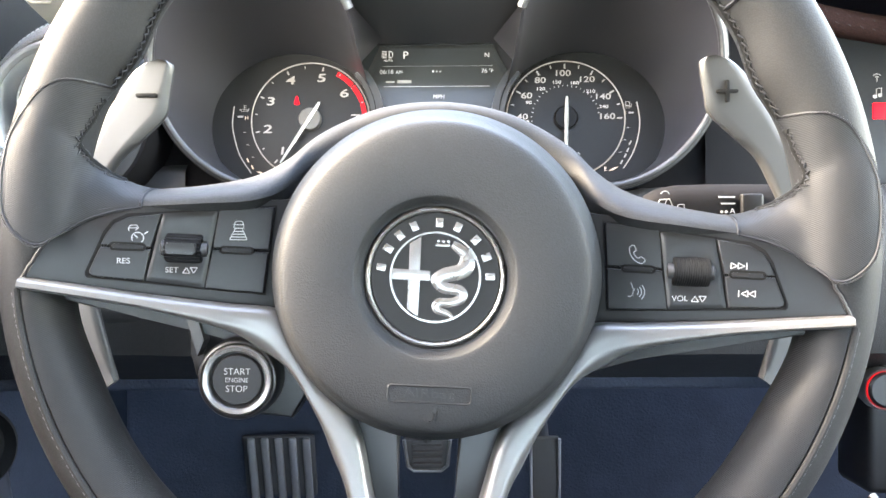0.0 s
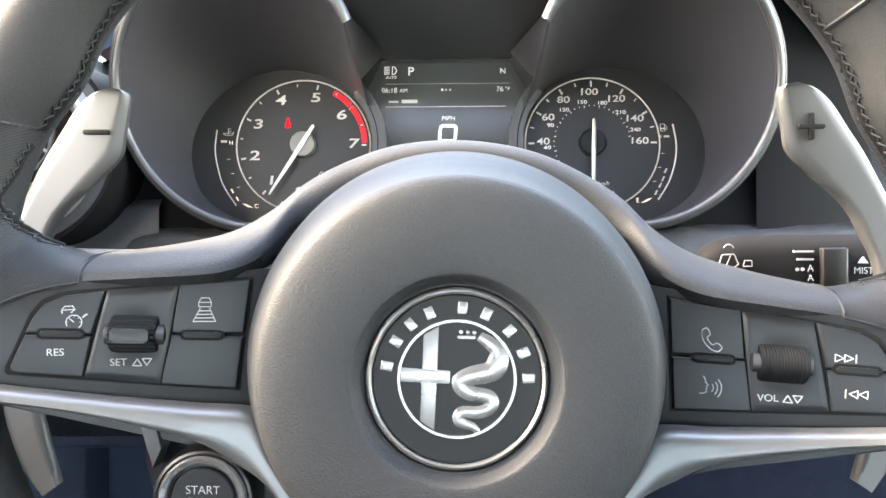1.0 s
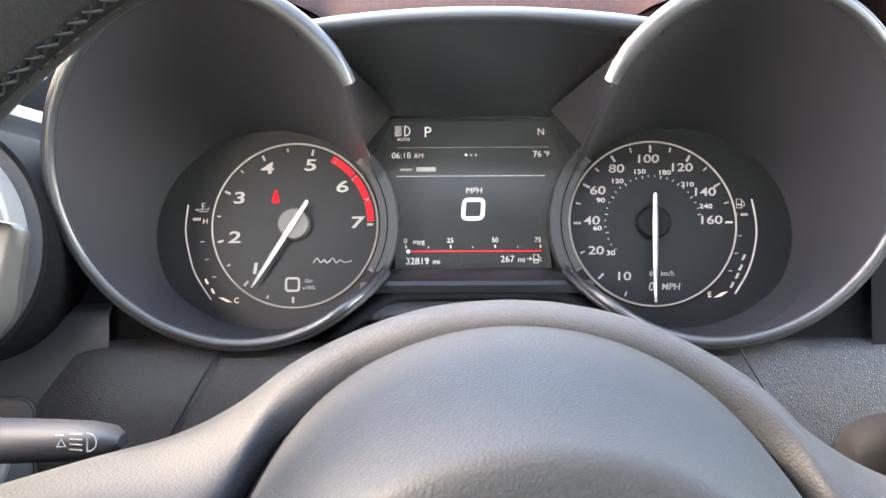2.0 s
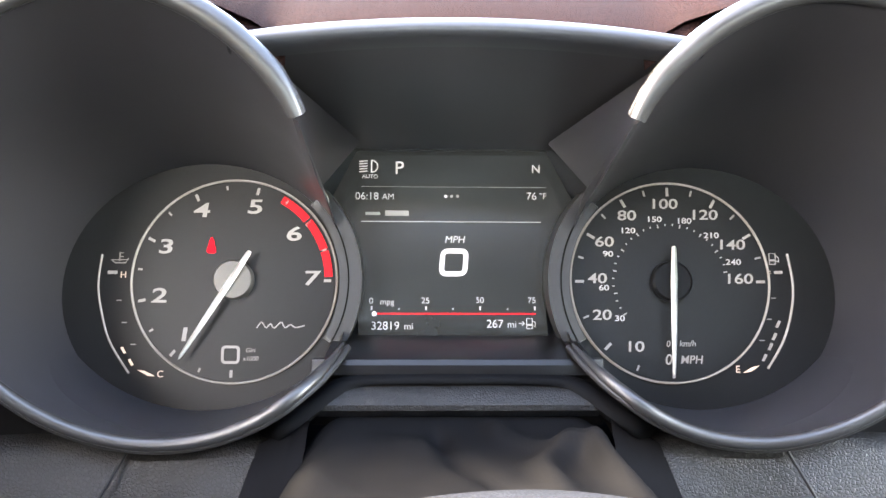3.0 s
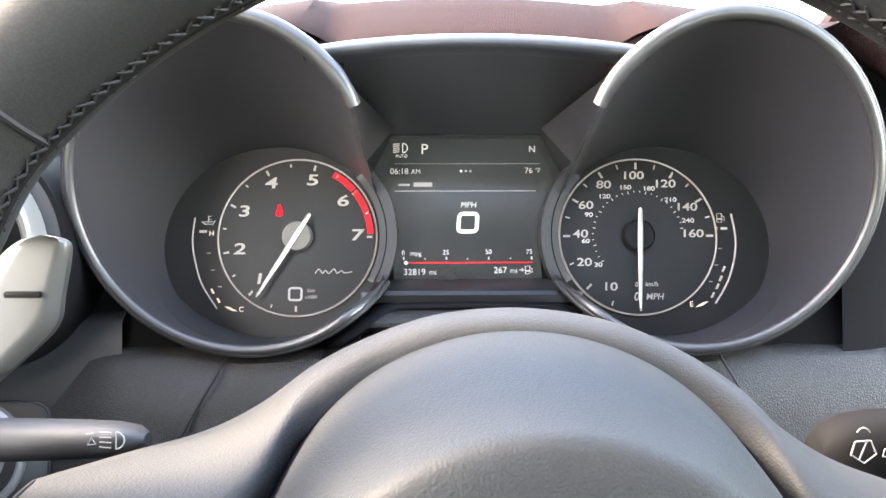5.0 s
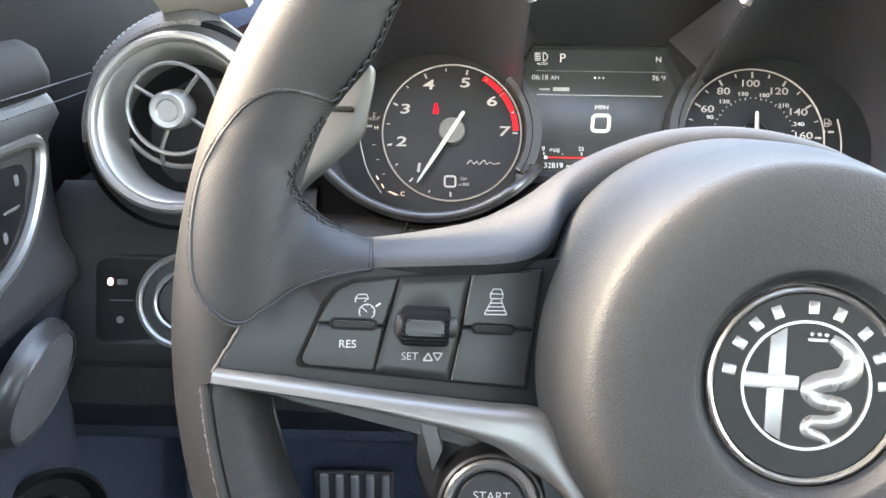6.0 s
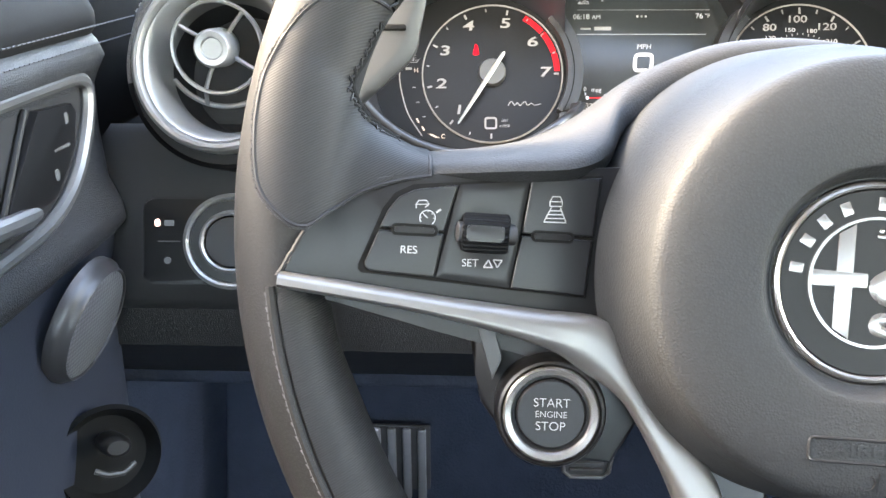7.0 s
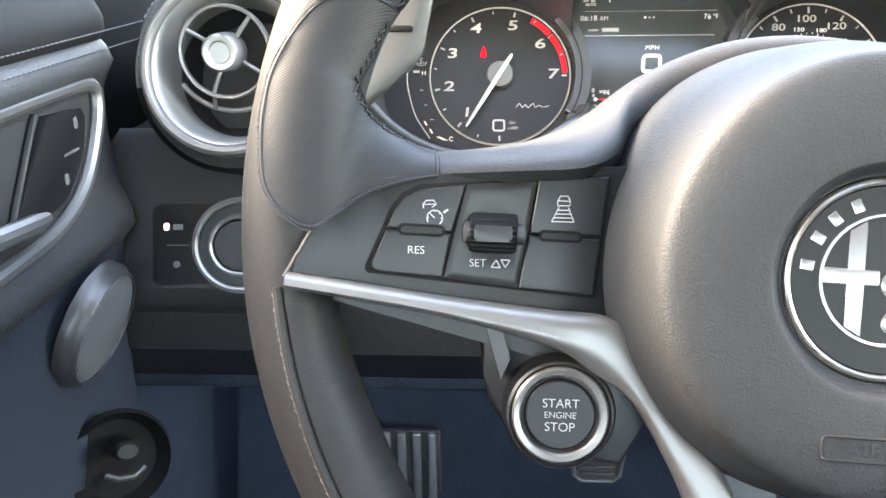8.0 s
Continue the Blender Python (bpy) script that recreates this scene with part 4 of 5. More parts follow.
# small side gauges
ARC_L = [(-63.1, 12.3), (-64.1, -2.4), (-61.7, -15.8), (-57.2, -29.1), (-47.8, -43.5)]
ARC_R = [(58.5, 13.9), (60.4, -1.3), (58.8, -14.7), (54.0, -28.6), (46.0, -41.4)]
temp = part("temperature_gauge", tube([(REV + x, 1.4, z) for x, z in curve_through(ARC_L, 8)], 0.5, 6), M_MARK, cluster, "curved white temperature scale")
for x, z, w, a in ((-54.0, -9.6, 2.4, 0), (-51.0, -20.0, 2.4, 0), (-46.5, -30.2, 2.4, 0)):
    part("graduation", prism(rounded(REV + x - w / 2, REV + x + w / 2, z - 0.25, z + 0.25, 0.2), 1.2, 1.6, 0), M_MARK, temp)
for x, z in ((-50.8, -32.9), (-47.0, -38.5)):
    part("lit_segment", prism([(REV + x - 1.3, z + 1.2), (REV + x - 0.3, z + 1.6), (REV + x + 1.3, z - 1.2), (REV + x + 0.3, z - 1.6)], 1.1, 1.6, 0), M_PEACH, temp)
part("lit_segment", prism([(REV - 43.6, -42.2), (REV - 40.6, -42.4), (REV - 35.4, -45.0), (REV - 38.6, -44.8)], 1.1, 1.6, 0), M_PEACH, temp)
part("lit_segment", prism(rounded(REV - 60.0, REV - 55.6, 2.9, 4.5, 0.2), 1.1, 1.6, 0), M_MARK, temp)
words("H", REV - 52.6, 2.4, 3.0, 1.2, M_PEACH, temp)
words("C", REV - 33.1, -44.1, 3.0, 1.2, M_PEACH, temp)
oil = [line([(-58.6, 9.6), (-56.8, 8.2), (-52.0, 8.2), (-50.6, 10.6)], 0.35, 1.3), line([(-54.8, 9.0), (-54.8, 13.4)], 0.4, 1.3), line([(-54.6, 11.2), (-53.0, 11.2)], 0.3, 1.3), line([(-54.6, 13.0), (-53.0, 13.0)], 0.3, 1.3), line([(-58.6, 9.6), (-51.4, 9.8)], 0.3, 1.3)]
part("symbol", moved(merged(oil), lambda p: Vector((p.x + REV, p.y, p.z))), M_MARK, temp, "white oil temperature sign")
fuel = part("fuel_gauge", tube([(SPD + x, 1.4, z) for x, z in curve_through(ARC_R, 8)], 0.6, 6), M_MARK, cluster, "curved white fuel scale")
for x, z in ((50.5, -7.7), (47.8, -17.9), (43.8, -28.1)):
    part("graduation", prism(rounded(SPD + x - 1.2, SPD + x + 1.2, z - 0.25, z + 0.25, 0.2), 1.2, 1.6, 0), M_MARK, fuel)
for x, z in ((52.1, -20.3), (50.0, -26.2), (47.8, -31.0), (44.6, -36.3)):
    part("lit_segment", prism([(SPD + x - 0.3, z - 1.8), (SPD + x - 1.5, z - 1.4), (SPD + x + 0.2, z + 1.8), (SPD + x + 1.4, z + 1.4)], 1.1, 1.6, 0), M_MARK, fuel)
part("lit_segment", prism([(SPD + 33.6, -43.6), (SPD + 37.6, -42.8), (SPD + 42.0, -40.0), (SPD + 38.4, -40.8)], 1.1, 1.6, 0), M_PEACH, fuel)
part("lit_segment", prism(rounded(SPD + 51.6, SPD + 55.6, 4.1, 5.5, 0.2), 1.1, 1.6, 0), M_MARK, fuel)
words("F", SPD + 49.0, 4.0, 2.8, 1.2, M_PEACH, fuel)
words("E", SPD + 31.3, -41.9, 3.2, 1.2, M_PEACH, fuel)


def pump(x, z, k, y):
    return [line([(x - 1.6 * k, z - 2.2 * k), (x - 1.6 * k, z + 2.2 * k), (x + 0.9 * k, z + 2.2 * k), (x + 0.9 * k, z - 2.2 * k), (x - 1.6 * k, z - 2.2 * k)], 0.32 * k, y), line([(x - 1.4 * k, z - 0.6 * k), (x + 0.8 * k, z - 0.6 * k)], 0.6 * k, y), line([(x + 1.0 * k, z + 1.4 * k), (x + 2.2 * k, z + 0.4 * k), (x + 2.2 * k, z - 1.4 * k), (x + 1.2 * k, z - 0.8 * k)], 0.26 * k, y)]


part("symbol", merged(pump(SPD + 51.4, 11.4, 1.2, 1.3) + [prism([(SPD + 46.4, 11.4), (SPD + 48.0, 12.4), (SPD + 48.0, 10.4)], 1.1, 1.6, 0)]), M_MARK, fuel, "white fuel pump sign")

# display between the dials
screen_outline = [(-48, 65), (46, 65.4), (58.7, 41), (48, 24), (44.6, 8), (44.6, -12), (45.6, -26), (-45.6, -26.4), (-46.4, -12), (-46.8, 8), (-50, 24), (-60, 40.5)]
part("display_surround", prism(rounded(-72, 72, -34, 74, 4), 9.4, 11, 0), M_SCREEN, cluster, "glossy black surround of the display")
display = part("display", prism(screen_outline, 6, 9, 0.3), M_LCD, cluster, "dark centre display, lit")


def shown(body, x, z, h, mat=None, **kw):
    return words(body, x + 5.5, z - 106, h, 5.8, mat or M_GLOW, display, **kw)


def shown_bar(x0, x1, z0, z1, mat, y=5.8):
    return part("lit_bar", prism([(x0 + 5.5, z0 - 106), (x1 + 5.5, z0 - 106), (x1 + 5.5, z1 - 106), (x0 + 5.5, z1 - 106)], y, y + 0.15, 0), mat, display)


shown("P", -32.3, 162.2, 6.4)
shown("N", 35.4, 162.2, 4.0, M_GREY)
shown("AUTO", -46.6, 158.0, 1.9)
shown("06:18", -48.0, 148.1, 3.6, M_GREY)
shown("AM", -37.6, 147.9, 2.9, M_GREY)
shown("76", 33.0, 148.5, 3.6, M_GREY)
shown("°F", 38.6, 148.6, 2.9, M_GREY)
shown("MPH", -5.0, 126.7, 3.4, M_GREY, slant=0.15)
for body, x, z in (("0", -45.3, 96.7), ("mpg", -37.6, 96.3), ("25", -19.1, 96.9), ("50", 7.2, 97.1), ("75", 32.4, 97.1)):
    shown(body, x, z, 2.8, M_GREY)
shown("32819", -38.4, 84.7, 3.8, M_GREY)
shown("mi", -27.2, 84.5, 3.2, M_GREY)
shown("267", 14.4, 85.7, 3.8, M_GREY)
shown("mi", 22.6, 85.5, 3.2, M_GREY)
shown_bar(-48.6, -41.4, 138.9, 140.3, M_FAINT)
shown_bar(-39.0, -27.4, 138.5, 141.1, M_FAINT)
shown_bar(-50.8, 37.5, 135.5, 135.8, M_GREY)
shown_bar(-50.8, 40.0, 152.95, 153.15, M_FAINT)
shown_bar(-43.9, 34.2, 90.35, 90.95, M_REDLIT)
for k, x in enumerate((-45.0, -18.8, 7.3, 33.8)):
    shown_bar(x - 0.4, x + 0.4, 92.4, 94.3, M_GREY)
for x in (-31.9, -5.8, 20.6):
    shown_bar(x - 0.3, x + 0.3, 92.6, 93.4, M_GREY)
for k, m in enumerate((M_GLOW, M_FAINT, M_FAINT)):
    part("page_dot", prism(arc(MID + 5.5 - 3.8 + k * 2.9, 42.4, 0.8, 0, 345, 12), 5.8, 5.95, 0), m, display)
part("scale_start", prism(arc(-38.2, -15.4, 1.2, 0, 345, 14), 5.6, 5.9, 0), M_GLOW, display)
nought = rounded(-5.6, 5.8, 4.0, 15.2, 2.4)
part("numeral", moved(tube([(x, 5.7, z) for x, z in nought], 1.2, 8, closed=True, flat=0.15), lambda p: Vector((p.x + 0.08 * (p.z - 9.5), p.y, p.z))), M_GLOW, display, "large lit white nought")
beam = [line(arc(-40.4, 57.2, 3.0, -90, 90, 10), 0.42, 5.7), line([(-40.4, 54.2), (-40.4, 60.2)], 0.42, 5.7)] + [line([(-46.4, 54.4 + k * 1.3), (-42.4, 54.8 + k * 1.3)], 0.36, 5.7) for k in range(5)]
part("symbol", merged(beam), M_GLOW, display, "lit headlamp sign")
part("symbol", merged(pump(37.0, -20.0, 1.1, 5.7) + [line([(31.4, -20), (34.0, -20)], 0.35, 5.7), line([(33.0, -19), (34.2, -20), (33.0, -21)], 0.35, 5.7)]), M_GREY, display, "lit fuel range sign")


# ---- binnacle ----
NOTCH = [(61.5, 640, 150.0), (55.2, 645, 136.0), (49.4, 647, 121.0), (47.2, 648, 106.0), (49.4, 647, 91.0), (52.0, 640, 84.0)]


def hood_ring(s, deg, off=0.0):
    """Edge of one gauge hood: 0 degrees points to the middle of the cluster, 90 up."""
    r = float(np.interp(deg, [-31, 0, 33, 40, 47, 55, 60, 66, 77, 90, 110, 130, 310, 329], [85.0, 76, 68.6, 70.4, 71.8, 72.8, 73.9, 75.0, 77.2, 79.5, 81.6, 82.6, 83.0, 85.0]))
    r += off
    x, z = 117.0 - r * math.cos(radians(deg)), 127.4 + r * math.sin(radians(deg))
    y = 578.0 - 0.27 * (z - 46.0)
    if deg > 305 or deg <= -30.9:
        # the lower end of the rim sweeps back to the shelf
        w = ((deg % 360 - 305.0) / 24.0) ** 1.6
        x, y, z = x + 4.6 * w, y + 38.0 * w, z - 3.6 * w
    if -30.9 < deg < 32.9:
        # the hood is cut back to the dial beside the display
        ends = [(117.0 - 68.6 * math.cos(radians(33)), 545.6, 127.4 + 68.6 * math.sin(radians(33)))] + NOTCH + [(117.0 - 85.0 * math.cos(radians(31)) + 4.6, 605.0, 127.4 - 85.0 * math.sin(radians(31)) - 3.6)]
        k = [0.0, 0.3, 0.42, 0.52, 0.62, 0.72, 0.8, 1.0]
        x, y, z = [float(np.interp((33.0 - deg) / 64.0, k, [q[i] for q in ends])) for i in range(3)]
    return MID + s * x, y, z


def plate_edge(s, deg):
    z = 101.0 + 61.0 * math.sin(radians(deg))
    return MID + s * (117.0 - 68.0 * math.cos(radians(deg))), 652.0 + 0.12 * (z - 106.0), z


def leaned(bm):
    return moved(bm, lambda p: Vector((p.x, p.y + 0.12 * (p.z - 106.0), p.z)))


for s in (-1, 1):
    hood = thing("gauge_hood", "deep black gauge hood with a satin metal rim", "gauge hood", group="gauge hoods")
    degs = [33 + k * (296.0 / 100) for k in range(101)]
    rim_size = [float(np.interp(d, [33, 45, 75, 120, 200, 300, 318, 329], [3.2, 4.3, 4.2, 3.0, 2.8, 2.9, 2.6, 0.9])) for d in degs]
    part("rim_trim", tube([hood_ring(s, d) for d in degs], rim_size, 12), M_HOODRIM, hood, "satin metal rim")
    part("rim_edge", tube([hood_ring(s, d, 2.4) for d in degs], 1.6, 8), M_DARK, hood, "thin black edge")
    rows = []
    for k in range(120):
        d = -31 + k * 3.0
        e, p = np.array(hood_ring(s, d, -1.5)), np.array(plate_edge(s, d))
        rows.append([e + (p - e) * u for u in (0, 0.25, 0.5, 0.75, 1.0)])
    part("liner", grid(rows, wrap_rows=True), M_LINER, hood, "matte black inner cone")
    rows = []
    for d in degs[10:]:
        e = np.array(hood_ring(s, d, 2.5))
        f = np.array(hood_ring(s, d, -1.0)) + np.array((0, 50, 0))
        rows.append([e, e * 0.7 + f * 0.3 + np.array((0, -3, 0)), f, f + np.array((0, 60, 0))])
    part("shell", grid(rows), M_LINER, hood, "black outer shell")
    part("back_plate", leaned(prism([plate_edge(s, k * 5)[::2] for k in range(72)], 651.5, 656, 0)), M_FACE, hood)
    # pale crescent beside the dial
    cx = MID + s * 104.1
    a0, a1 = (136, 211) if s > 0 else (44, -31)
    part("crescent_groove", leaned(ring_band(cx, 106, 54.6, 55.3, a0, a1, 637.8, 0.5)), M_BLACK, hood)
    part("crescent", leaned(prism(arc(cx, 106, 61.0, a0, a1, 30) + arc(cx, 106, 50.8, a1, a0, 30), 638, 653, 1.2)), M_BEZEL, hood, "grey crescent beside the dial")
    # cheek between the display and the hood
    near, far = np.array(hood_ring(s, 60, 1.0)), np.array((MID + s * 45.5, 655.0, 173.0))
    cheek = []
    for k in range(13):
        u = k / 12
        low, high = np.array(hood_ring(s, 33.0 - 19.2 * u, -1.0)) + (0, -1.0, 0), near + (far - near) * u
        row = []
        for v in (0, 0.2, 0.4, 0.6, 0.8, 1.0):
            # the near end follows the round of the rim
            bow = np.array(hood_ring(s, 60 - 27 * v, 1.0 - 2 * v)) - (near + (np.array(hood_ring(s, 33, -1.0)) - near) * v)
            row.append(high + (low - high) * v + bow * (1 - u))
        cheek.append(row)
    part("cheek", grid(cheek), M_LINER, hood, "grey sloping cheek")

# ---- dashboard ----
dash = thing("dashboard", "black leather dashboard with a reddish vinyl top", "dashboard")
rows = []
for j in range(120):
    x = -420 + j * 8
    d = abs(x - MID)
    top = 240 - 11 * (min(d, 130) / 130.0) ** 2 - max(0, d - 130) * (0.5 if x < 0 else 0.2)
    ring_top = 127.4 + math.sqrt(max(0.0, 79.0 ** 2 - (117.0 - d) ** 2)) + 3.0
    front = 200.6 - 0.0009 * d * d if d < 70 else ring_top
    ease = min(1.0, max(0.0, (d - 150) / 30.0))
    front += (top - 10.8 - front) * ease + (3.4 if d < 84 else 0.0)
    tuck = 14.0 if d < 84 else 0.0
    set_back = tuck + (85.0 * min(1.0, max(0.0, (d - 192) / 12.0)) if x < 0 else 0.0)
    row = [(x, y + set_back, front + (top - front) * ((y - 547) / 53.0) ** 0.9) for y in (547, 550, 556, 568, 584)]
    rows.append(row + [(x, 600 + set_back, top)] + [(x, y, top + (y - 600) * 0.3) for y in (700, 720, 740, 800, 950, 1150)])
part("dash_top", grid(rows), M_DASHTOP, dash, "dark reddish vinyl dash top")
lip_rows = []
for x in range(-84, 85, 6):
    z = 201.2 - 0.0009 * x * x
    lip_rows.append([(MID + x, 600, z + 16), (MID + x, 580, z + 8), (MID + x, 566, z + 3.6), (MID + x, 556, z + 2.0), (MID + x, 549.5, z - 0.4), (MID + x, 547.2, z - 2.2), (MID + x, 546.6, z - 4.2), (MID + x, 547.6, z - 6.0), (MID + x, 550, z - 6.9), (MID + x, 560, z - 7.6)])
for s in (-1, 1):
    corner = []
    for k in range(9):
        d = 66 + k * 4
        z = 131.6 + math.sqrt(max(0.0, 79.5 ** 2 - (117.0 - d) ** 2))
        corner.append([(MID + s * d, 560, z - 7), (MID + s * d, 562, max(z, 200.0)), (MID + s * d, 580, max(z, 200.0) + 8), (MID + s * d, 604, max(z, 200.0) + 18)])
    part("dash_corner", grid(corner), M_DASHTOP, dash, "dark reddish vinyl beside the visor lip", 60)
part("visor_lip", grid(lip_rows), M_LIP, dash, "pale satin lip of the visor", 60)
under = []
for x in range(-78, 79, 6):
    k = x / 78
    under.append([(MID + x, 549, 195.2 - 0.0009 * x * x), (MID + x * 0.94, 565, 193 - 4 * k * k), (MID + x * 0.86, 600, 188 - 3 * k * k), (MID + x * 0.74, 640, 178), (MID + x * 0.62, 660, 170.5)])
part("display_wall", box(MID - 90, MID + 90, 664, 668, 60, 200, 1), M_DARK, dash, "dark wall behind the display")
part("visor_underside", grid(under), M_LINER, dash, "matte black visor underside")
part("shelf_back", box(MID - 62, MID + 62, 607, 612, 46, 74, 1), M_DARK, dash, "dark panel under the shelf")
part("centre_shelf", grid([[(MID + x, 658, 80), (MID + x, 630, 78.5), (MID + x, 607, 75.5), (MID + x, 602, 74.2), (MID + x, 600.5, 72), (MID + x, 601, 68), (MID + x, 606, 66)] for x in range(-56, 57, 4)]), M_PLASTIC, dash, "black shelf under the display")
part("pad_strip", grid([[(MID + x * k, y, z) for k, y, z in ((0.76, 606, 64.6), (0.78, 598, 64.0), (0.84, 593, 61.5), (0.96, 589.5, 57.5), (1.0, 590, 55.2), (1.0, 600, 51))] for x in range(-58, 59, 4)]), M_DASH, dash, "grained leather strip")
# leather-wrapped frame that runs under the shelf and bends down beside the gauge hoods
FRAME_UP = [(0, 602, 68.6), (30, 602, 68.4), (46, 601, 67.6), (54, 598, 65.2), (65, 591, 58.0), (75, 588, 51.0), (82, 596, 48.0)]
FRAME_LOW = [(0, 597, 64.6), (28, 597, 64.4), (42, 596, 63.6), (49, 592, 60.6), (60, 586, 52.6), (70, 585, 45.4), (78, 596, 40.0)]
frame_rows = []
for a, b in zip(curve_through(mirror(FRAME_UP[1:])[::-1] + FRAME_UP, 6), curve_through(mirror(FRAME_LOW[1:])[::-1] + FRAME_LOW, 6)):
    row = [a + (b - a) * u + np.array((0, -2.4 * math.sin(math.pi * u), 0.8 * math.sin(math.pi * u))) for u in (0, 0.12, 0.3, 0.5, 0.7, 0.88, 1.0)]
    frame_rows.append([a + np.array((0, 9, -1))] + row + [b + np.array((0, 9, -2))])
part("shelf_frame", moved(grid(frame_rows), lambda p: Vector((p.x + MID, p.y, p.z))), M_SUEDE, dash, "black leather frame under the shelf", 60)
for s in (-1, 1):
    rows = []
    for j in range(25):
        d = 62 + j * 15
        x = MID + s * d
        back = 12 * min(1, max(0, (d - 190) / 40.0)) if s < 0 else 0
        cap = 127.4 - math.sqrt(max(0.0, 83.0 ** 2 - (117.0 - d) ** 2)) - 5.0
        rows.append([(x, 640 + back, min(50, cap - 6)), (x, 600 + back, min(47, cap - 2)), (x, 590 + back, min(44, cap)), (x, 585 + back, min(38, cap - 3)), (x, 579 + back, 10), (x, 582 + back, -40), (x, 600 + back, -80), (x, 680, -110)])
    part("lower_fascia", grid(rows), M_DASH, dash, "grained leather lower fascia")
    seam = curve_through([(128, 584, 44.5), (131, 583, 38), (137, 578.5, 26), (147, 577, 8), (160, 578, -15)], 6)
    part("fascia_seam", tube([(MID + s * q[0], q[1] - 0.2, q[2]) for q in seam], 0.7, 6), M_THREAD, dash)
    fold = []
    for j in range(9):
        d = 60 + j * 6
        fold.append([(MID + s * (58 + j * 1.2), 600, 62 - j * 1.5), (MID + s * (60 + j * 2.5), 588, 52 - j * 1.2), (MID + s * (62 + j * 3.0), 575, 30 - j), (MID + s * (62 + j * 3.0), 560, -10)])
    part("fascia_cheek", grid(fold), M_PANEL, dash, "smooth black cheek beside the column")
    # panel that closes the gap between the gauge hood and the fascia
    skirt = []
    for j in range(32):
        d = 70 + j * 5.2
        edge = 127.4 - math.sqrt(max(0.0, 88.0 ** 2 - (117.0 - d) ** 2)) if abs(117.0 - d) < 88 else 127.4
        skirt.append([(MID + s * d, 592 + 4 * k / 6, 24 + (edge - 24) * k / 6) for k in range(7)])
    part("hood_skirt", grid(skirt), M_PANEL, dash, "dark panel under the gauge hood")
# folds of the soft cover: (start, end, height, width) in the plane, x from the middle and y forward
FOLDS = [((-10, 582), (26, 508), -7, 6), ((12, 590), (42, 552), 8, 8), ((42, 558), (28, 518), 7, 8), ((60, 590), (52, 505), 7, 7), ((-50, 588), (-12, 560), 4, 14), ((-62, 560), (-20, 500), 4, 12)]


def fold_height(x, y):
    h = 0.0
    for (x0, y0), (x1, y1), up, wide in FOLDS:
        dx, dy = x1 - x0, y1 - y0
        u = min(1.0, max(0.0, ((x - x0) * dx + (y - y0) * dy) / (dx * dx + dy * dy)))
        bow = 10.0 * math.sin(math.pi * u)
        gap = ((x - x0 - u * dx + bow) ** 2 + (y - y0 - u * dy) ** 2) / (0.5 * wide * wide)
        h += 1.15 * up * math.exp(-gap) * math.sin(math.pi * (0.12 + 0.76 * u))
    return h


boot = []
for j in range(69):
    x = -68 + j * 2
    row = []
    for k in range(57):
        y = 594 - k * 3.0
        h = fold_height(x, y) + 1.5 * noise.noise((x * 0.05, y * 0.05, 5.0))
        row.append((MID + x * (1 + k * 0.0021), y, 52 - k * 0.24 - max(0, abs(x) - 46) ** 2 * 0.05 + (h - 3) * min(1, k / 5)))
    boot.append(row)
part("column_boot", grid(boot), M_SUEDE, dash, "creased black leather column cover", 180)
part("fascia_wall", box(-430, 1250, 690, 720, -122, 110, 4), M_CARPET, dash, "dark inner wall of the dashboard")

# ---- side vent and light switch ----
def pod_squeeze(p):
    """The pod swells only upward and towards the door."""
    r, a = math.hypot(p.x, p.z), math.degrees(math.atan2(p.z, p.x)) % 360
    k = float(np.interp(a, [70, 92, 150, 185], [0, 1, 1, 0]))
    return (r * k + min(r, 61.0) * (1 - k)) / r


vent = thing("air_vent", "round air vent with a satin metal ring in the dashboard", "air vent", (-266, 546, 94), (0, 0, -4))
part("outer_ring", revolve([(38.4, 24), (39.4, 14), (41.4, 6), (44.4, 0.6), (45.6, -0.2), (46.0, 0.8), (46.5, -1.6), (47.6, -3.0), (49.6, -3.4), (51.4, -2.2), (52.3, 1.5), (52.4, 14)], 96), M_SILVER, vent, "satin metal ring")
part("pod_gap", revolve([(52, 9), (59, 11)], 72), M_DARK, vent)
# one cover cut in two: sunlit top and shaded side put into colour
for name, mat, over, label in (("pod", M_POD, True, "leather top of the vent pod, sunlight put into its tone"), ("shaded_pod_side", M_PANEL, False, "lower side of the pod leather, its shade put into the colour")):
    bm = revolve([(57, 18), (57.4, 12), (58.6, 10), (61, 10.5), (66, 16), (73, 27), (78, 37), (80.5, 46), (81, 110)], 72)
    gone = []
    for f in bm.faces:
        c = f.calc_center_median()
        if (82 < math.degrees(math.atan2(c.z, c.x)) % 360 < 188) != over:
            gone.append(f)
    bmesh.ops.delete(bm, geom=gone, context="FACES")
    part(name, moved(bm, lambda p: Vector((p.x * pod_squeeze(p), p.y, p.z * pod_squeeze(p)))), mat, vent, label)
part("duct", revolve([(0, 48), (36, 48), (39.2, 22)], 64), M_DARK, vent, "dark hollow duct")
for r, back in ((77.6, 35.2), (79.8, 41.0)):
    part("pod_stitch", merged([tube([(r * math.cos(radians(a)), back - 0.4, r * math.sin(radians(a))), (r * math.cos(radians(a + 1.9)), back - 0.4, r * math.sin(radians(a + 1.9)))], 0.5, 5) for a in range(92, 150, 3)]), M_STITCH, vent, "pale stitches")
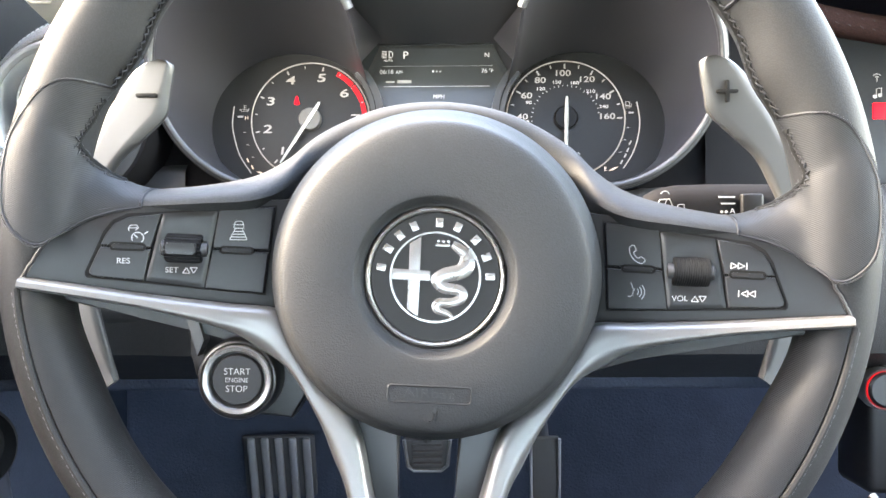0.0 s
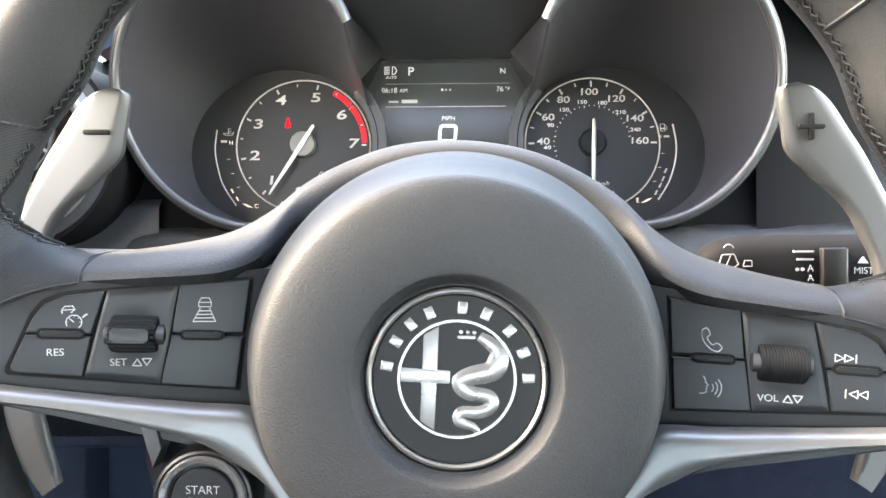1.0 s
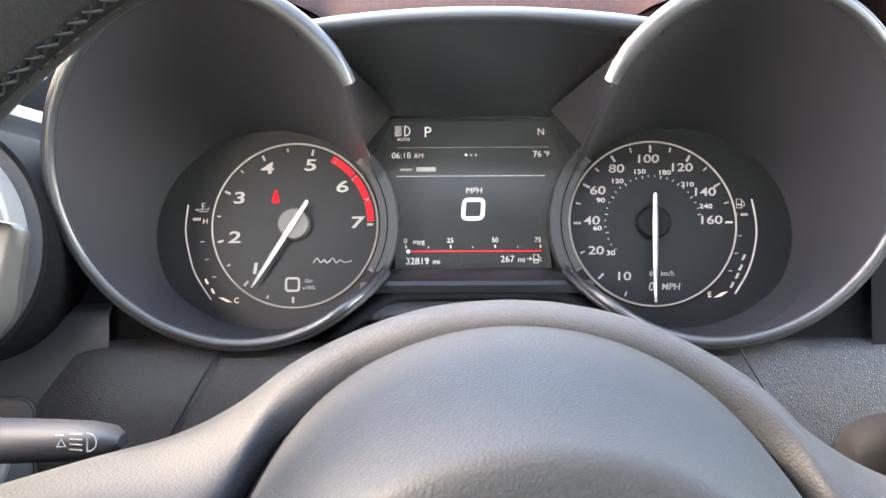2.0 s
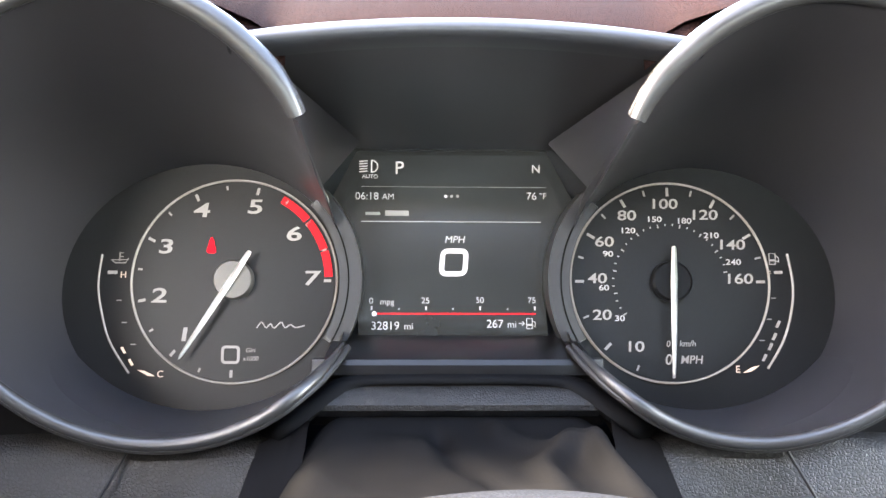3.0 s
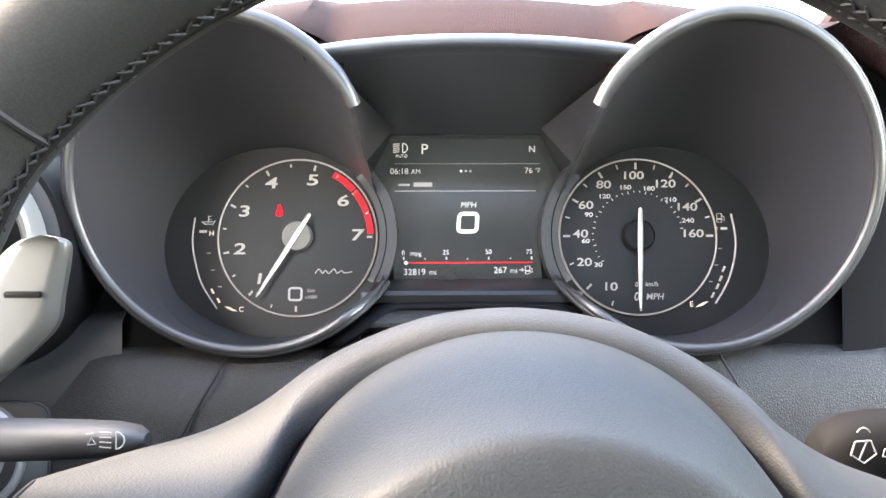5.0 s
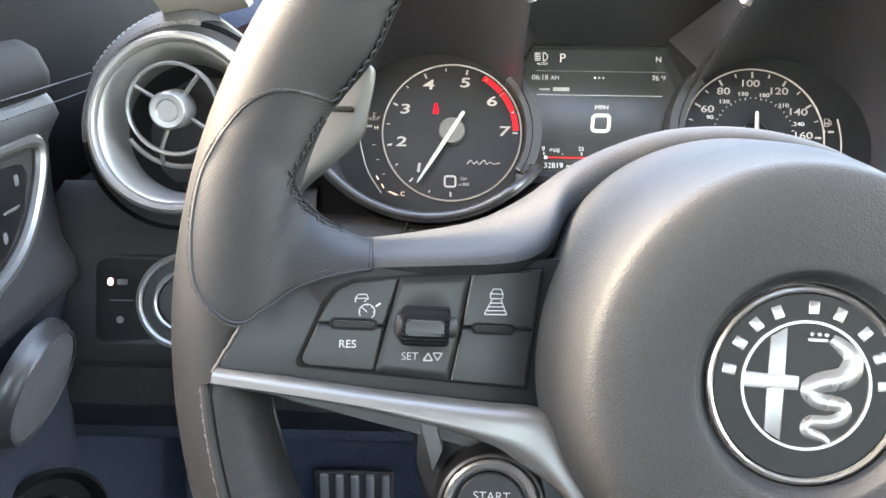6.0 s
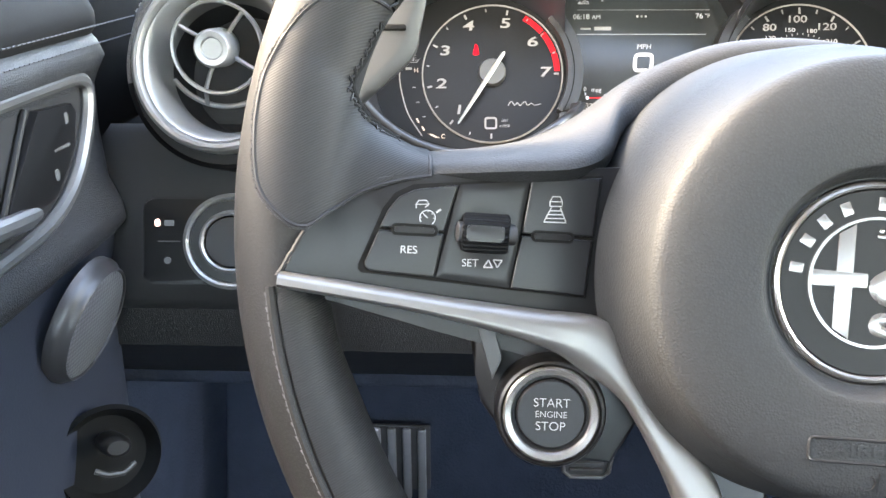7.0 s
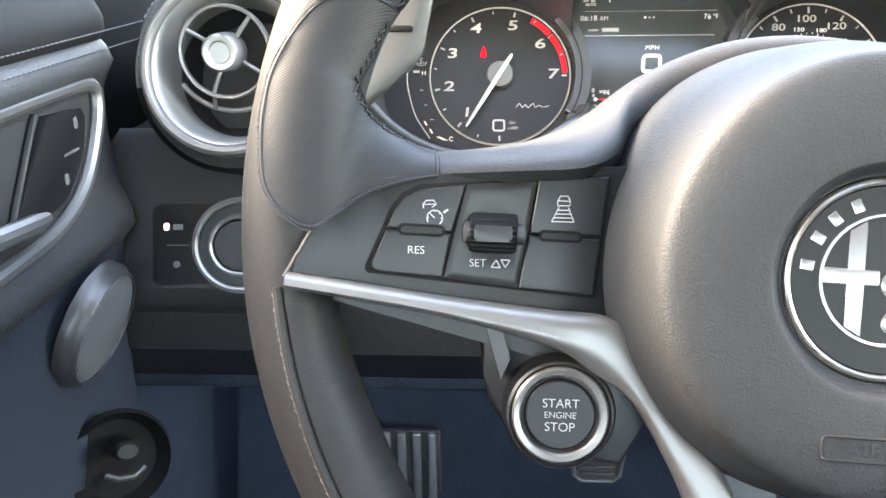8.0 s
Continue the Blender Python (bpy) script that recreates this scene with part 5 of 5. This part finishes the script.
nozzle = part("nozzle", revolve([(24.6, 2), (24.9, -0.5), (26.2, -1), (27, 1), (26.6, 5)], 64), M_SILVER, vent, "satin metal inner ring")
part("knob", revolve([(0, -9), (5.6, -9), (6.4, -10.4), (9.4, -10.6), (10.8, -8.6), (11.2, 8)], 40), M_BRIGHT, nozzle, "bright metal knob")
for a in (52, 150, 250, 330):
    c, q = math.cos(radians(a)), math.sin(radians(a))
    part("vane", tube([(7.5 * c, 4, 7.5 * q), (16 * c, 2, 16 * q), (25 * c, 2, 25 * q)], 1.3, 8), M_SILVER, nozzle, "satin metal vane")
part("lower_vane", tube([(x, 12, z) for x, z in arc(0, 2, 36.5, 215, 325, 20)], 1.6, 8), M_SILVER, nozzle, "curved satin metal vane")
part("lower_vane", tube([(-9, 4, -25), (-11, 11, -33)], 1.4, 8), M_SILVER, nozzle)
nozzle.matrix_local = pose(-2.5 * MM, 3 * MM, 8 * MM, 14, 0, 6)

end_panel = thing("dashboard_end", "soft black end of the dashboard under the air vent", "dashboard panel")
rows = []
for j in range(21):
    x = -392 + j * 10
    y = 588.5
    rows.append([(x, y + 40, 66), (x, y + 6, 64), (x, y, 58)] + [(x, y + 0.5 * k, 58 - 15 * k) for k in range(1, 8)] + [(x, y + 14, -56), (x, y + 60, -66)])
part("panel", grid(rows), M_DARK, end_panel, "soft black panel", 50)
switch = thing("light_switch", "round headlamp switch with metal rings on a black panel", "light switch", (-270, 586, -10), (0, 0, 5))
part("panel", prism(rounded(-55, 40, -26, 26, 7), -2, 10, 1.0), M_PLASTIC, switch, "black switch panel")
part("panel_joint", prism(rounded(-56, 41, -27, 27, 7.5), -1, 8, 0.3), M_DARK, switch)
part("outer_ring", revolve([(25.5, 0), (26, -6), (27.5, -7.2), (29.6, -6), (30, 0)], 72), M_SILVER, switch, "satin metal ring")
part("dial_base", revolve([(0, -4), (25.5, -4), (26, 0)], 64), M_PLASTIC, switch)
part("inner_ring", revolve([(16.2, -3), (16.4, -9), (17.6, -10), (19, -9), (19.6, -3)], 64), M_SILVER, switch, "satin metal inner ring")
part("grip", revolve([(0, -9), (15, -8.6), (16.2, -6)], 48), M_DARK, switch)
part("tell_tale", prism(rounded(-47.6, -44.6, 9.0, 13.6, 1.3), -2.8, -1, 0.3), M_PINK, switch, "small lit tell-tale")
part("mark", prism(rounded(-42, -36, 9.4, 13.0, 0.8), -2.4, -1, 0), M_GREY2, switch)
part("mark", prism(rounded(-46, -32, -0.4, 0.2, 0.2), -2.4, -1, 0), M_GREY2, switch)
part("mark", prism(arc(-40, -12, 2.2, 0, 330, 12), -2.4, -1, 0), M_GREY2, switch)

# ---- driver's door and pillar (level frame, millimetres from the first eye) ----
LEVEL = pose(0, 0, EYE)
door = thing("driver_door", "dark stitched door panel with a metal-framed handle pocket", "door", base=LEVEL)
DOOR_SECTION = [(-372, -52), (-352, -54), (-341, -60), (-336, -72), (-336.5, -80), (-340, -84), (-337, -88), (-334, -96), (-339, -104), (-343, -112), (-345, -140), (-344, -170), (-338, -186), (-337, -196), (-346, -206), (-352, -230), (-356, -300), (-362, -420), (-370, -700)]
rows = []
for j in range(91):
    y = -800 + j * 18 if j < 70 else 442 + (j - 69) * 6
    turn_in = 40.0 * max(0.0, (y - 548) / 30.0) ** 2
    rows.append([(x - turn_in, y, z) for x, z in DOOR_SECTION])
part("top_cap", grid([r[:6] for r in rows]), M_CAP, door, "matte black top of the door", 60)
part("panel", grid([r[5:15] for r in rows]), M_DOOR, door, "dark vinyl door panel", 60)
part("lower_panel", grid([r[14:] for r in rows]), M_LOWER, door, "dark hard plastic lower door panel", 60)
for dz, dx in ((-79, -335.2), (-89, -336.2)):
    part("stitching", merged([tube([(dx, 250 + k * 4.4, dz), (dx, 252.8 + k * 4.4, dz)], 0.4, 5) for k in range(80)]), M_DIMSTITCH, door, "pale stitches")
BEZEL = [(535, -112), (529, -130), (508, -155), (480, -169), (440, -174), (330, -174), (310, -160), (312, -118), (330, -106), (440, -104), (500, -104), (525, -105)]
bez = curve_through(BEZEL, 6, closed=True)
part("pocket_frame", tube([(-341, q[0], q[1]) for q in bez], 4.4, 10, closed=True), M_SATIN, door, "satin metal frame of the handle pocket")
part("pocket", moved(prism([(q[0], q[1]) for q in bez], 343.0, 346.5, 0), lambda p: Vector((-p.y, p.x, p.z))), M_DARK, door, "dark pocket behind the handle")
lock = [(478, -113), (512, -116), (516, -122), (505, -142), (480, -160), (444, -160), (436, -154)]
part("lock_plate", moved(prism(lock, 338.5, 343, 1.0), lambda p: Vector((-p.y, p.x, p.z))), M_PLASTIC, door, "black plate with lock buttons")
for y, z in ((503, -122), (484, -148)):
    part("mark", moved(prism(rounded(y - 2, y + 2, z - 3, z + 3, 1.4), 338.2, 339, 0), lambda p: Vector((-p.y, p.x, p.z))), M_GREY2, door)
part("mark", moved(prism(rounded(486, 502, -136.5, -135, 0.6), 338.2, 339, 0), lambda p: Vector((-p.y, p.x, p.z))), M_GREY2, door)
part("handle", tube([(-334, 452, -158), (-333, 440, -157), (-333, 380, -150), (-336, 340, -146)], [3, 5, 5, 4], 10), M_SATIN, door, "satin metal door handle")
part("divider", tube([(-341, 470, -111), (-341, 430, -160)], 1.8, 8), M_PLASTIC, door)

speaker = part("speaker", revolve([(0, -1.5), (30, -1.0), (33, 0)], 64), M_MESH, door, "grey mesh loudspeaker grille")
speaker.matrix_local = pose(-0.338, 0.492, -0.240, 0, 0, 88) @ pose(0, 0, 0, 20, 0, 0)
part("speaker_ring", revolve([(32.4, 1), (32.8, -1.2), (33.6, -1.6), (34.4, -0.8), (34.9, 0.6), (36.0, 2.6), (37.6, 4.2), (38.2, 6.5), (38.2, 10)], 72), M_RING, speaker, "satin metal speaker ring")

release = thing("bonnet_release", "black release lever with a glossy cap in a dark recess", "lever", (-336, 560, -135), (0, 0, 40))
part("recess", revolve([(0, 14), (24, 12), (30, 2), (32, 6)], 48, (0, 0, -6)), M_BLACK, release, "dark round recess")
part("cap", revolve([(0, -14), (6, -14), (8, -12), (9, -6), (8, 8)], 40, (0, 0, 4), 0.7), M_PLASTIC, release, "glossy black cap")
part("foot", tube([(-11, -6, -10), (-4, -8, -13), (5, -8, -13), (12, -5, -9)], 1.8, 8), M_BLADE, release, "dull metal foot")

sail = thing("mirror_corner_panel", "black corner panel between the window and pillar", "trim panel", base=LEVEL)
part("panel", box(-372, -352, 330, 900, -150, 60, 6), M_PANEL, sail, "matte black panel")

pillar = thing("windscreen_pillar", "pale grey fabric windscreen pillar trim with a slotted vent", "pillar")
PIL = [((-284, 596, 160), (-239, 600, 176)), ((-281, 530, 170), (-239, 535, 184)), ((-279, 500, 187), (-237, 505, 189)), ((-290, 430, 240), (-245, 436, 232)), ((-310, 330, 310), (-262, 336, 300)), ((-335, 180, 400), (-285, 186, 390))]
rows = []
for a, b in zip(curve_through([p[0] for p in PIL], 5), curve_through([p[1] for p in PIL], 5)):
    row = []
    for j in range(9):
        u = j / 8
        q = a + (b - a) * u
        row.append((q[0], q[1] - 9 * math.sin(math.pi * u), q[2] - 2 * math.sin(math.pi * u)))
    row.append((b[0] - 5, b[1] + 30, b[2] + 12))
    row.append((a[0] - 5, a[1] + 30, a[2] + 12))
    rows.append(row)
part("trim", grid(rows, wrap_cols=True, caps=True), M_TRIM, pillar, "pale grey fabric trim", 50)
# slotted outlet set into the pillar trim
slot_a, slot_b = np.array((-263, 521, 165.0)), np.array((-270, 462, 205.0))


def slot_point(along, across, out):
    return slot_a + (slot_b - slot_a) * along + np.array((across, -0.53 * out, -0.85 * out))


def slot_loop(wide, a0, a1, out):
    shape = [(a0, -0.6), (a0, 0.6), (a0 + 0.06, 1.0), (a1 - 0.06, 1.0), (a1, 0.6), (a1, -0.6), (a1 - 0.06, -1.0), (a0 + 0.06, -1.0)]
    return [slot_point(a, w * wide, out) for a, w in shape]


part("slot_frame", tube(slot_loop(10, 0, 1, 2.4), 1.0, 8, closed=True), M_TRIM, pillar, "grey slot frame")
part("slot_frame", tube(slot_loop(7, 0.06, 0.94, 2.6), 0.8, 8, closed=True), M_TRIM, pillar)
part("slot", grid([[slot_point(0.06 + 0.08 * k, -6.5, 2.2), slot_point(0.06 + 0.08 * k, 6.5, 2.2)] for k in range(12)]), M_POD, pillar, "shaded slot")
for k in range(3):
    part("slot_rib", tube([slot_point(0.25 + 0.24 * k, -6, 3.0), slot_point(0.27 + 0.24 * k, 6, 2.6)], 1.0, 6), M_TRIM, pillar)

# ---- centre display and console ----
info = thing("centre_display", "dark centre touch screen set flush in the dashboard", "display", (345, 640, 110), (0, 0, 0))
part("glass", box(-62, 200, 0, 8, -62, 72, 3), M_SCREEN, info, "dark display glass")
part("lit_tile", box(-3, 12, -0.6, 1, -8, 5, 0.2), M_REDLIT, info, "lit red tile")
part("symbol", merged([line(arc(0.5, 24, r, 40, 140, 6), 0.6, -0.6) for r in (2, 4)] + [line([(0.5, 22), (0.5, 26)], 0.7, -0.6)]), M_FAINT, info)
part("symbol", merged([line([(0, 10), (0, 16), (4, 17), (4, 11)], 0.6, -0.6), prism(arc(-1.2, 10, 1.6, 0, 330, 10), -0.9, -0.3, 0), prism(arc(2.8, 11, 1.6, 0, 330, 10), -0.9, -0.3, 0)]), M_FAINT, info)
part("lit_bar", prism(rounded(20, 40, 44, 46, 0.5), -0.9, -0.3, 0), M_GREY, info)
# curved panel between the gauge hood and the centre display, under a stitched roll
side = thing("centre_fascia", "dark glossy fascia panel beside the centre display", "dashboard panel")
part("panel", grid([[(192 + 98 * math.sin(math.pi / 2 * j / 12), 588 + 54 * (1 - math.cos(math.pi / 2 * j / 12)), 30 + 15 * k) for k in range(13)] for j in range(13)]), M_PANEL, side, "smooth dark panel")
roll = curve_through([(176, 570, 214), (203, 568, 197), (222, 568, 184), (262, 574, 166), (330, 590, 158)], 8)
part("roll", tube(roll, 10, 16), M_DASHTOP, side, "dark leather roll")
for dz in (3.2, -3.2):
    part("stitching", merged([tube([q + np.array((0, -10.0 + 0.05 * dz * dz, dz)), q + np.array((2.2, -10.0 + 0.05 * dz * dz, dz - 1.3))], 0.3, 5) for q in roll]), M_THREAD, side, "black stitches")
console = thing("centre_console", "dark centre console with a row of switches and a knob", "console", (352, 640, -110), (0, 0, 0))
part("body", box(-12, 260, 4, 60, -90, 150, 6), M_PLASTIC, console, "black console face")
part("shelf", box(-20, 260, -120, 4, -240, -92, 10), M_PLASTIC, console, "dark lower console")
part("switch_strip", box(-6, 220, -2, 8, 2, 22, 2), M_DARK, console)
part("knob", revolve([(0, -22), (12, -22), (14, -20), (14, 4)], 48, (-11, 0, -1)), M_PLASTIC, console, "dark round knob")
part("knob_ring", revolve([(14, -16), (15.5, -18), (16.5, -16), (16.5, -8)], 48, (-11, 0, -1)), M_BRIGHT, console, "bright ring")
part("knob_band", revolve([(13.2, -19.5), (14.2, -19.5), (14.2, -17)], 48, (-11, 0, -1)), M_RED, console, "red ring")
part("edge_trim", tube([(-44, -60, -70), (-30, -90, -100), (-10, -120, -140)], 3.2, 8), M_SATIN, console, "satin metal edge")

# ---- pedals ----
brake = thing("brake_pedal", "metal-framed brake pedal with rubber ribs", "pedal", (-20, 800, -206), (20, 0, 0))
part("plate", prism([(-22, 16), (22, 16), (19, -14), (14, -18), (-14, -18), (-19, -14)], 0, 8, 1.5), M_RUBBER, brake, "black rubber pad")
part("edge", tube([(x, -1, z) for x, z in ((-23, 18), (-20, -13), (-14, -18.5), (14, -18.5), (20, -13), (23, 18))], 1.8, 8), M_SATIN, brake, "satin metal edge")
for k in range(4):
    part("rib", box(-15, 15, -3, 1, -12 + k * 7, -9 + k * 7, 1), M_RUBBER, brake)
part("arm", tube([(0, 6, 14), (0, 0, 60), (0, -40, 130)], 7, 10), M_DARK, brake)
part("link", tube([(0, 4, 0), (0, 30, -8)], 6, 10), M_DARK, brake)
rest = thing("foot_rest", "ribbed metal foot rest beside the pedals", "foot rest", (-220, 1046, -290), (18, 0, 0))
part("plate", box(-48, 46, 2, 8, -130, 50, 2), M_RUBBER, rest, "dark rubber plate")
for k in range(5):
    part("rib", box(-41 + k * 18, -31 + k * 18, -3, 3, -128, 48, 2), M_STEEL, rest, "dull steel rib")
gas = thing("accelerator_pedal", "narrow metal-edged accelerator pedal", "pedal", (98, 800, -225), (18, 0, -6))
part("plate", box(-14, 14, 0, 7, -60, 40, 3), M_RUBBER, gas, "dark rubber pad")
part("edge", tube([(-14, -1, 40), (-14, -1, -56), (-10, -1, -61), (10, -1, -61), (14, -1, -56), (14, -1, 40)], 1.5, 8), M_STEEL, gas, "dull steel edge")
part("arm", tube([(0, 4, -20), (0, 90, -20), (0, 268, -90)], 6, 10), M_DARK, gas)

# ---- outside: a row of parked cars ----
def parked_car(x, y, turn, paint, label):
    car = tagged(new("parked_car"), label, "car", "parked cars")
    car.matrix_world = pose(x, y, 0, 0, 0, turn)
    section = [(-2150, 500), (-2200, 800), (-1500, 930), (-800, 1400), (700, 1430), (1500, 980), (2150, 820), (2200, 480)]
    body = moved(prism([(a, b) for a, b in section] + [(2100, 300), (-2100, 300)], -870, 870, 60, 3), lambda p: Vector((p.x, p.y, p.z)))
    part("body", body, paint, car)
    for sgn in (-1, 1):
        part("window", moved(prism([(-1350, 980), (-760, 1340), (660, 1360), (1300, 990)], 0, 6, 2), lambda p: Vector((p.x, sgn * 873 + p.y * sgn, p.z))), M_SCREEN, car)
        for wx in (-1350, 1350):
            wh = part("wheel", revolve([(0, -110), (200, -115), (320, -100), (330, 0), (320, 100), (0, 100)], 32, (wx, sgn * 800, 330)), M_RUBBER, car)
            part("rim", revolve([(0, -118), (190, -122), (200, -112)], 24, (wx, sgn * 800 * 1.0, 330)), M_SATIN, wh)
    return car


M_PAINT_RED = material("red_car_paint", (0.5, 0.02, 0.02), 0.25, clear=0.6)
M_PAINT_WHITE = material("white_car_paint", (0.8, 0.8, 0.8), 0.3, clear=0.6)
parked_car(-3.3, 9.5, 80, M_PAINT_WHITE, "white parked car in the car park outside")
parked_car(-6.6, 13.0, 84, M_PAINT_RED, "red parked car in the car park outside")
parked_car(-0.2, 13.5, 88, M_PAINT_WHITE, "white parked car in the car park outside")
parked_car(3.0, 10.0, 95, M_PAINT_WHITE, "white parked car in the car park outside")
